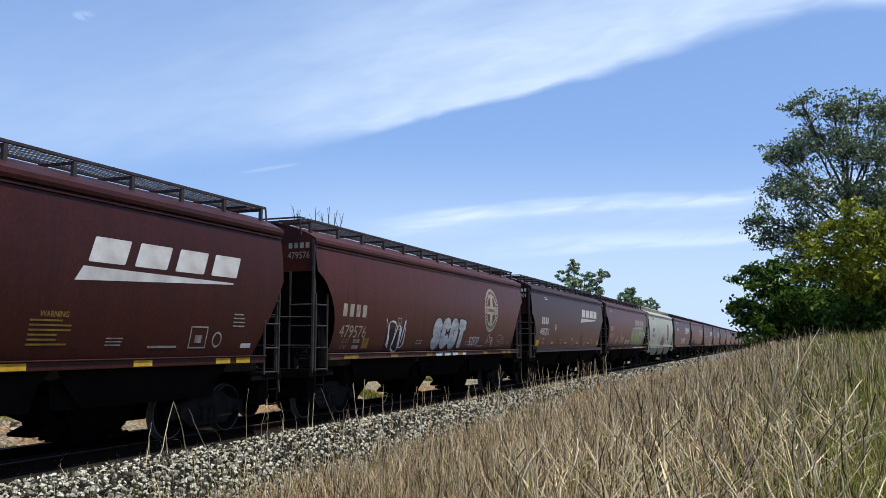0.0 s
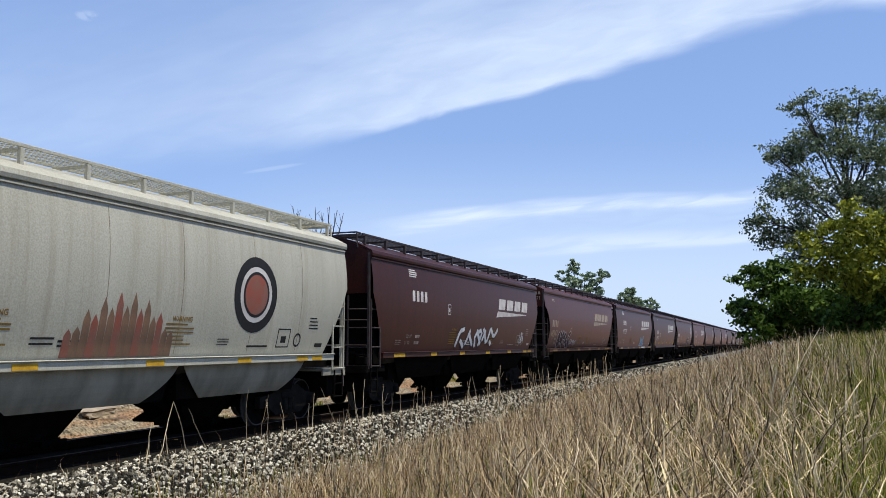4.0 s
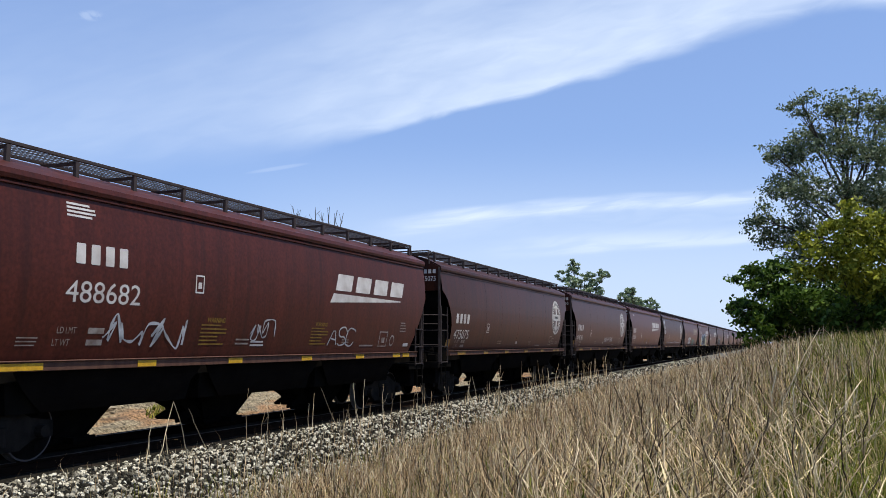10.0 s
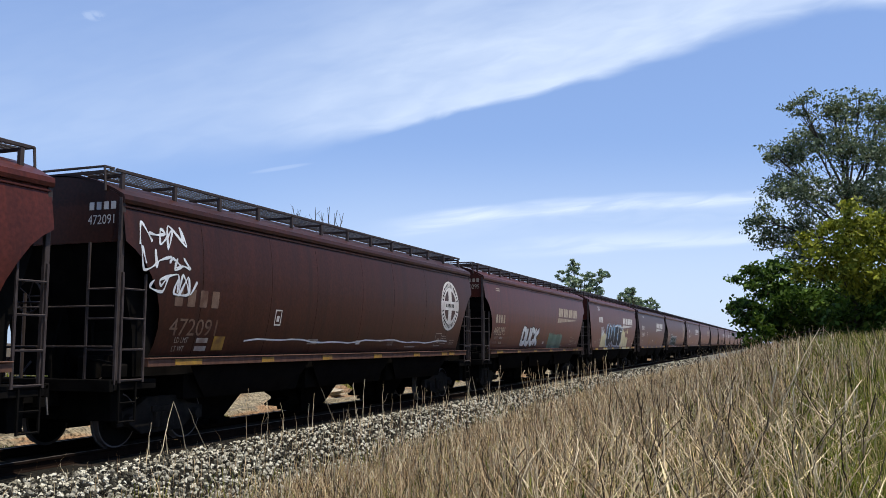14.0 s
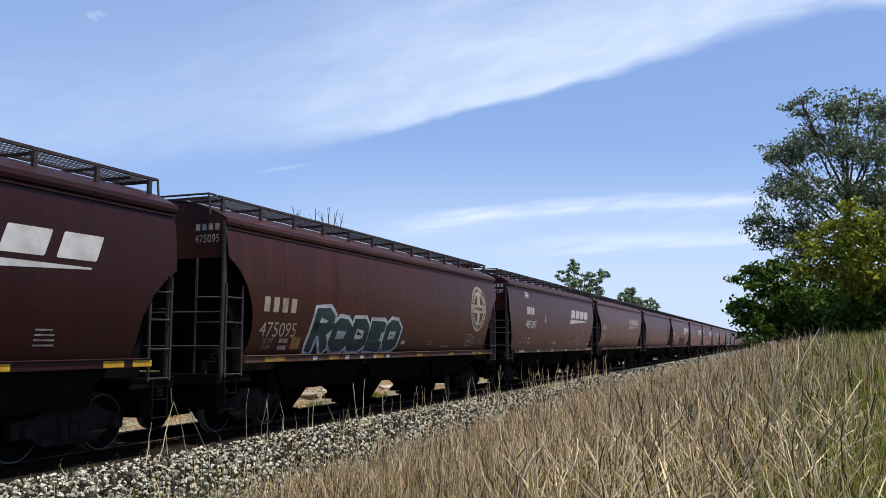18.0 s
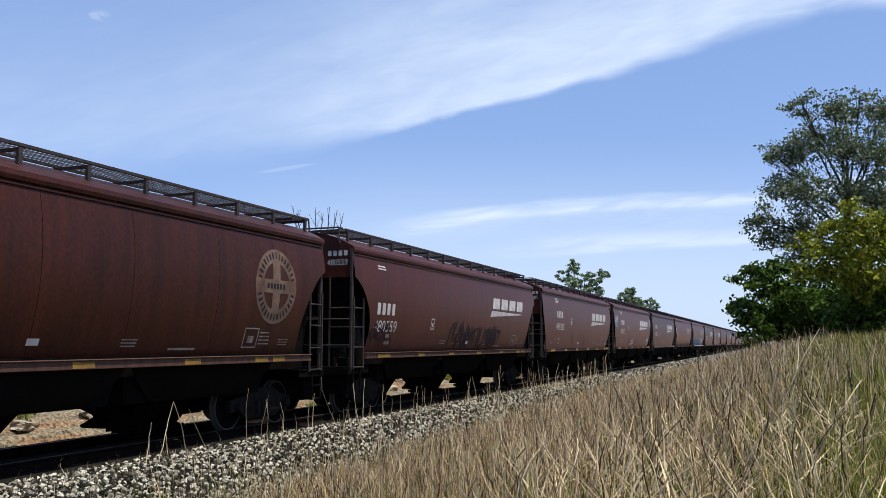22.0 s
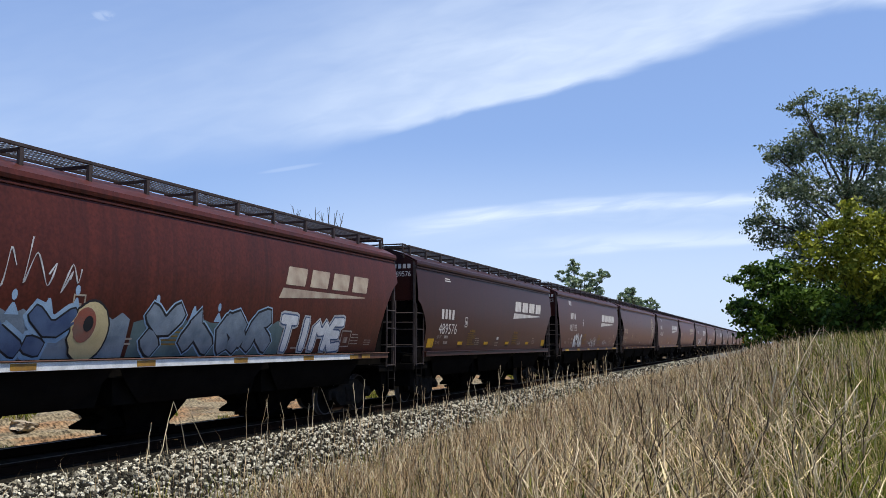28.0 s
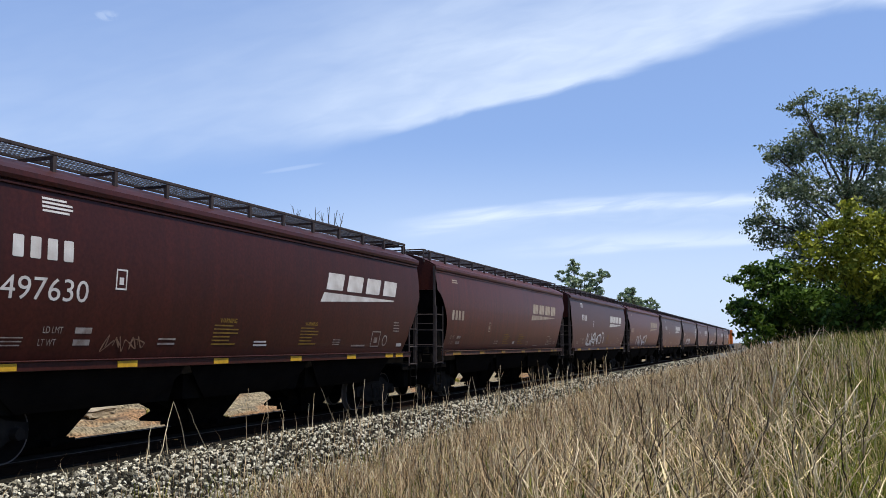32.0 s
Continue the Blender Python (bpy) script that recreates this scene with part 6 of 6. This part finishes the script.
tree("tree", "tall grey-green tree with an airy crown", 3.6, 48.85, 1.96, [
    (-2.07, -1.68, 12.01, 0.87), (-0.62, -1.57, 11.59, 1.01), (0.71, 0.19, 11.91, 1.06), (1.68, -1.78, 11.46, 1.01), (3.01, 1.08, 11.16, 1.62), (-2.70, -1.30, 9.62, 1.17),
    (-3.57, -1.92, 9.50, 0.70), (-1.55, -0.13, 10.38, 1.25), (-0.35, -2.09, 9.55, 1.27), (0.88, -2.35, 9.11, 1.39), (-4.20, -1.87, 6.07, 0.93), (-3.17, -0.96, 7.93, 1.18),
    (-3.75, -1.23, 5.10, 0.94), (-2.04, -3.28, 7.17, 1.33), (-0.21, -2.26, 7.22, 1.26), (1.41, -0.97, 7.04, 1.56), (3.35, 1.03, 7.83, 2.19), (-2.30, -0.30, 5.58, 1.33), (-2.5, -0.9, 4.25, 0.95)], LEAF_GREY, 4, 780, 0.17, 0.2, 0.35, 0.8, 20, 30, 0.10)
tree("tree", "yellow-green young tree beside the bushes", 2.8, 36.68, 1.91, [
    (-0.32, -1.89, 4.24, 0.79), (0.77, -0.18, 4.19, 1.04), (-1.23, -0.91, 3.65, 0.73), (-0.75, -1.56, 2.71, 1.05), (0.61, -0.98, 2.50, 1.26), (1.86, -0.42, 3.57, 1.48),
    (-1.52, -1.09, 2.45, 0.69)], LEAF_LIME, 7, 1200, 0.19, 0.10, 0.2, 0.5, 8, 55, 0.11)
tree("bush", "dense deep green bush at the tree's foot", 0.44, 41.17, 1.81, [
    (-1.49, -1.80, 2.78, 0.68), (-0.35, 0.15, 2.89, 0.96), (-1.95, -1.56, 1.58, 0.54), (-1.11, -0.50, 1.36, 1.05), (0.27, -1.33, 1.56, 1.20), (1.51, 1.45, 1.90, 1.33),
    (0.03, 0.99, 0.51, 1.15), (-1.34, -1.79, 0.48, 0.77), (1.22, 1.60, 0.51, 1.15), (-2.27, -1.98, 1.38, 0.24), (2.76, 0.44, 0.61, 1.35), (4.46, 1.92, 0.75, 1.50), (2.6, -1.2, 1.7, 1.25), (3.9, -0.6, 2.0, 1.3), (2.2, -4.8, 0.8, 1.1), (3.7, -5.0, 0.9, 1.2)], LEAF_DARK, 9, 1300, 0.22, 0.1, 0.15, 0.5, 6, 60, 0.12)
tree("tree", "leafy spring tree beyond the train", -32.08, 149.32, 2.45, [
    (-1.65, 0.30, 12.68, 1.29), (-3.15, 0.53, 10.94, 1.20), (0.39, 1.36, 10.11, 1.59), (3.13, 0.16, 10.74, 1.28), (-0.65, -3.07, 9.35, 1.46), (5.09, -2.45, 10.79, 0.58),
    (1.76, -0.65, 7.59, 1.96), (-1.88, -2.16, 6.80, 1.47)], LEAF_FAR, 18, 260, 0.45, 0.3, 0.4)
tree("tree", "leafy spring tree beyond the train", -34.19, 218.6, 2.75, [
    (-0.65, 1.40, 11.77, 1.57), (-1.87, -1.61, 10.22, 1.55), (0.58, 2.21, 9.22, 1.85), (-0.19, 0.50, 7.04, 2.26)], LEAF_FAR, 19, 260, 0.52, 0.3, 0.4)
tree("tree", "leafy spring tree beyond the train", -31.39, 230.48, 2.8, [
    (0.06, -0.76, 9.52, 1.33), (1.67, 1.02, 8.39, 1.04), (-0.90, -2.55, 7.27, 1.76)], LEAF_FAR, 20, 260, 0.52, 0.3, 0.4)


def dead_tree(x, y, tops):
    rnd = random.Random(31)
    z = ground_z(x, y)
    root = thing("dead_tree", "bare grey dead tree beyond the train", "tree", "", "", Matrix.Translation((x, y, z)))
    fork = Vector((0, 0, 4.5))
    bm = bmesh.new()
    limb(bm, Vector((0, 0, -0.3)), fork, 0.28, 0.2, 8)
    part("trunk", bm, BARK, root)
    for tx, ty, tz in tops:
        tip = Vector((tx - x, ty - y, tz - z))
        bm = bmesh.new()
        knee = fork + (tip - fork) * 0.5 + Vector((rnd.uniform(-0.3, 0.3), rnd.uniform(-0.3, 0.3), 0))
        limb(bm, fork, knee, 0.13, 0.07)
        limb(bm, knee, tip, 0.07, 0.02, 5)
        for _ in range(7):
            s = knee + (tip - knee) * rnd.uniform(0.3, 0.95)
            limb(bm, s, s + Vector((rnd.uniform(-0.5, 0.5), rnd.uniform(-0.5, 0.5), rnd.uniform(0.3, 0.9))), 0.022, 0.01, 4)
        part("limb", bm, BARK, root)


dead_tree(-32.2, 57.4, [(-34.33, 56.68, 12.15), (-34.07, 56.84, 11.59), (-32.73, 57.33, 11.85), (-32.17, 57.58, 11.59), (-31.71, 57.7, 12.11), (-31.16, 57.94, 11.85), (-30.73, 58.14, 11.59)])


# ---- high thin cloud ----
def cloud_sheet(name, label, region, build, d=4200.0):
    """A thin veil far off, drifting; its density follows a streaky procedural mask."""
    half = math.tan(cam.data.angle / 2) * d
    u0, u1, v0, v1 = region
    bm = bmesh.new()
    uv = bm.loops.layers.uv.new("veil")
    nx, ny = 16, 8
    grid = [[bm.verts.new(((2 * (u0 + (u1 - u0) * i / nx) - 1) * half, (0.5625 - 2 * 0.5625 * (v0 + (v1 - v0) * j / ny)) * half, -d)) for i in range(nx + 1)] for j in range(ny + 1)]
    for j in range(ny):
        for i in range(nx):
            f = bm.faces.new((grid[j][i], grid[j + 1][i], grid[j + 1][i + 1], grid[j][i + 1]))
            for lp, (a, b) in zip(f.loops, ((i, j), (i, j + 1), (i + 1, j + 1), (i + 1, j))):
                lp[uv].uv = (u0 + (u1 - u0) * a / nx, v0 + (v1 - v0) * b / ny)
    m = bpy.data.materials.new(name)
    m.use_nodes = True
    n, l = m.node_tree.nodes, m.node_tree.links
    n.remove(n["Principled BSDF"])
    co = n.new("ShaderNodeUVMap")
    dens = build(n, l, co.outputs[0])
    # the veil glows by emission in place of sunlight on the cloud
    em, tr, mx = n.new("ShaderNodeEmission"), n.new("ShaderNodeBsdfTransparent"), n.new("ShaderNodeMixShader")
    em.inputs[0].default_value = (0.80, 0.92, 1.1, 1)
    em.inputs[1].default_value = 0.95
    l.new(dens, mx.inputs[0])
    l.new(tr.outputs[0], mx.inputs[1])
    l.new(em.outputs[0], mx.inputs[2])
    l.new(mx.outputs[0], n["Material Output"].inputs[0])
    ob = part(name, bm, m, None, "", Matrix.Translation((0, 0, 0)) @ CAM)
    return tagged(ob, label, "cloud", "", "structure")


def mathn(n, l, op, *ins, clamp=False):
    k = n.new("ShaderNodeMath")
    k.operation, k.use_clamp = op, clamp
    for i, v in enumerate(ins):
        if isinstance(v, (int, float)):
            k.inputs[i].default_value = v
        else:
            l.new(v, k.inputs[i])
    return k.outputs[0]


def ramp1d(n, l, value, pts):
    """A smooth function given by a few points, both from 0 to 1."""
    r = n.new("ShaderNodeValToRGB")
    r.color_ramp.interpolation = "CARDINAL"
    els = r.color_ramp.elements
    while len(els) < len(pts):
        els.new(0.5)
    for el, (p, v) in zip(els, pts):
        el.position, el.color = p, (v, v, v, 1)
    l.new(value, r.inputs[0])
    return r.outputs[0]


def streaks(n, l, uv, angle, sx, sy, scale, detail=6.0, distortion=0.6):
    mp = n.new("ShaderNodeMapping")
    mp.vector_type = "TEXTURE"
    mp.inputs["Rotation"].default_value = (0, 0, radians(angle))
    mp.inputs["Scale"].default_value = (1 / sx, 1 / sy, 1)
    l.new(uv, mp.inputs[0])
    t = n.new("ShaderNodeTexNoise")
    t.inputs["Scale"].default_value, t.inputs["Detail"].default_value, t.inputs["Distortion"].default_value = scale, detail, distortion
    l.new(mp.outputs[0], t.inputs["Vector"])
    return t.outputs[0]


def ranged(n, l, v, a, b, c=0.0, d=1.0, smoothly=True):
    r = n.new("ShaderNodeMapRange")
    r.interpolation_type = "SMOOTHSTEP" if smoothly else "LINEAR"
    for i, q in enumerate((a, b, c, d)):
        r.inputs[i + 1].default_value = q
    l.new(v, r.inputs[0])
    return r.outputs[0]


def upper_veil(n, l, uv):
    s = n.new("ShaderNodeSeparateXYZ")
    l.new(uv, s.inputs[0])
    u, v = s.outputs[0], s.outputs[1]
    edge = ramp1d(n, l, u, [(0.0, 0.41), (0.19, 0.372), (0.306, 0.340), (0.383, 0.300), (0.497, 0.242), (0.62, 0.191), (0.71, 0.149), (0.797, 0.104), (0.9, 0.054), (0.957, 0.030)])
    st = streaks(n, l, uv, -29, 1.6, 5.0, 2.5)
    gap = mathn(n, l, "SUBTRACT", edge, v)
    fluff = streaks(n, l, uv, -22, 5.0, 11.0, 3.0, 8.0)
    gap = mathn(n, l, "ADD", gap, mathn(n, l, "MULTIPLY", mathn(n, l, "SUBTRACT", st, 0.5), 0.006))
    gap = mathn(n, l, "ADD", gap, mathn(n, l, "MULTIPLY", mathn(n, l, "SUBTRACT", fluff, 0.5), 0.016))
    width = mathn(n, l, "ADD", ranged(n, l, u, 0.22, 0.46, 0.15, 0.017), ranged(n, l, u, 0.60, 0.85, 0.0, 0.035))
    rise = ranged(n, l, mathn(n, l, "DIVIDE", gap, width), 0.0, 1.0)
    fall = ranged(n, l, gap, 0.01, 0.42, 1.0, 0.25)
    left = ranged(n, l, u, 0.05, 0.62, 0.45, 1.0)
    tex = mathn(n, l, "MULTIPLY", ranged(n, l, st, 0.25, 0.75, 0.66, 1.0), ranged(n, l, fluff, 0.2, 0.8, 0.82, 1.08))
    veil = mathn(n, l, "MULTIPLY", mathn(n, l, "MULTIPLY", rise, fall), mathn(n, l, "MULTIPLY", mathn(n, l, "MULTIPLY", left, tex), 0.85))
    du, dv = mathn(n, l, "MULTIPLY", mathn(n, l, "SUBTRACT", u, 0.105), 45.0), mathn(n, l, "MULTIPLY", mathn(n, l, "SUBTRACT", v, 0.032), 75.0)
    puff = ranged(n, l, mathn(n, l, "ADD", mathn(n, l, "MULTIPLY", du, du), mathn(n, l, "MULTIPLY", dv, dv)), 0.0, 1.0, 0.2, 0.0)
    lump = streaks(n, l, uv, 0, 6.0, 5.0, 9.0)
    puff = mathn(n, l, "MULTIPLY", puff, ranged(n, l, lump, 0.42, 0.62))
    su = mathn(n, l, "MULTIPLY", mathn(n, l, "SUBTRACT", u, 0.318), 24.0)
    sv = mathn(n, l, "MULTIPLY", mathn(n, l, "ADD", mathn(n, l, "SUBTRACT", v, 0.338), mathn(n, l, "MULTIPLY", mathn(n, l, "SUBTRACT", u, 0.318), 0.28)), 190.0)
    wisp = ranged(n, l, mathn(n, l, "ADD", mathn(n, l, "MULTIPLY", su, su), mathn(n, l, "MULTIPLY", sv, sv)), 0.0, 1.0, 0.17, 0.0)
    return mathn(n, l, "ADD", mathn(n, l, "ADD", veil, puff), wisp, clamp=True)


def lower_veil(n, l, uv):
    s = n.new("ShaderNodeSeparateXYZ")
    l.new(uv, s.inputs[0])
    u, v = s.outputs[0], s.outputs[1]
    mid = ramp1d(n, l, u, [(0.38, 0.475), (0.5, 0.445), (0.6, 0.425), (0.7, 0.415), (0.85, 0.40), (1.0, 0.36)])
    st = streaks(n, l, uv, -9, 1.3, 9.0, 2.5)
    wob = mathn(n, l, "MULTIPLY", mathn(n, l, "SUBTRACT", st, 0.5), 0.045)
    gap = mathn(n, l, "ADD", mathn(n, l, "SUBTRACT", v, mid), wob)
    one = mathn(n, l, "MULTIPLY", ranged(n, l, gap, -0.028, 0.0), ranged(n, l, gap, 0.0, 0.018, 1.0, 0.3))
    one = mathn(n, l, "MULTIPLY", one, ranged(n, l, gap, 0.012, 0.05, 1.0, 0.0))
    two = mathn(n, l, "MULTIPLY", ranged(n, l, gap, 0.03, 0.075), ranged(n, l, gap, 0.075, 0.10, 1.0, 0.0))
    two = mathn(n, l, "MULTIPLY", two, ranged(n, l, u, 0.5, 0.7, 0.0, 0.6))
    ends = mathn(n, l, "MULTIPLY", ranged(n, l, u, 0.40, 0.54), ranged(n, l, v, 0.58, 0.50))
    fine = streaks(n, l, uv, -14, 4.0, 14.0, 3.0, 8.0, 1.0)
    wisps = mathn(n, l, "MULTIPLY", mathn(n, l, "ADD", one, two), mathn(n, l, "MULTIPLY", ends, 0.62))
    wisps = mathn(n, l, "MULTIPLY", wisps, ranged(n, l, fine, 0.28, 0.68, 0.45, 1.1))
    # an even glowing haze added over the low sky to pale it
    haze = mathn(n, l, "MULTIPLY", ranged(n, l, v, 0.262, 0.60, 0.0, 0.48), ranged(n, l, u, 0.12, 0.45))
    return mathn(n, l, "ADD", wisps, haze, clamp=True)


VEIL_1 = cloud_sheet("high_cloud", "broad thin white cloud streak drifting across a blue sky", (-0.05, 1.05, -0.05, 0.42), upper_veil)
VEIL_2 = cloud_sheet("low_cloud", "faint white cloud wisp low in the sky", (0.1, 1.05, 0.26, 0.74), lower_veil, 4000.0)


# ---- what moves ----
SPEED = 17.145
HASTE = [(0, 0.22), (1, -0.02), (2, -0.19), (3, -0.32), (3.4, -0.1), (5.6, 0.2), (6, -0.28), (7, -0.01), (8, 0.58), (9, 0.45), (10, -0.62), (11, 0.36), (12, 0.19), (13, 0.0), (14, -0.1), (16.6, -0.15), (17, 0.48), (18, 0.18), (19, 0.09), (20, -0.19),
         (21, 0.27), (22, -0.62), (23, -0.55), (24, -0.02), (25, -0.4), (25.4, -0.65), (27.6, -0.2), (28, 0.06), (29, -0.03), (30, -0.17), (31, -0.27), (32, 0.81)]


def travel(t):
    return SPEED * t + curve(t, HASTE)


def motions():
    ts = [float(t) for t, _ in HASTE]
    for car, y0 in [(car, y0) for (car, _), y0 in zip(CARS, START)] + [(ENGINE, ENGINE_START)]:
        walk(car, [(t, pose(TRACK_X, y0 - travel(t), 0)) for t in ts])
    for side in (1, -1):
        first = WHEELSETS[side][0]
        base = first.location.copy()
        rows = []
        for f in range(961):
            t = f / FPS
            rows.append((t, Matrix.Translation(base) @ Matrix.Rotation(travel(t) / 0.457 % (2 * math.pi), 4, "X")))
        walk(first, rows)
        for w in WHEELSETS[side][1:]:
            w.rotation_mode = "QUATERNION"
            w.animation_data_create()
            w.animation_data.action = first.animation_data.action
            w.animation_data.action_slot = first.animation_data.action_slot
    right = CAM.to_3x3() @ Vector((1, 0, 0))
    for veil in (VEIL_1, VEIL_2):
        walk(veil, [(0.0, Matrix.Translation(right * -55) @ CAM), (32.0, Matrix.Translation(right * 55) @ CAM)])


motions()
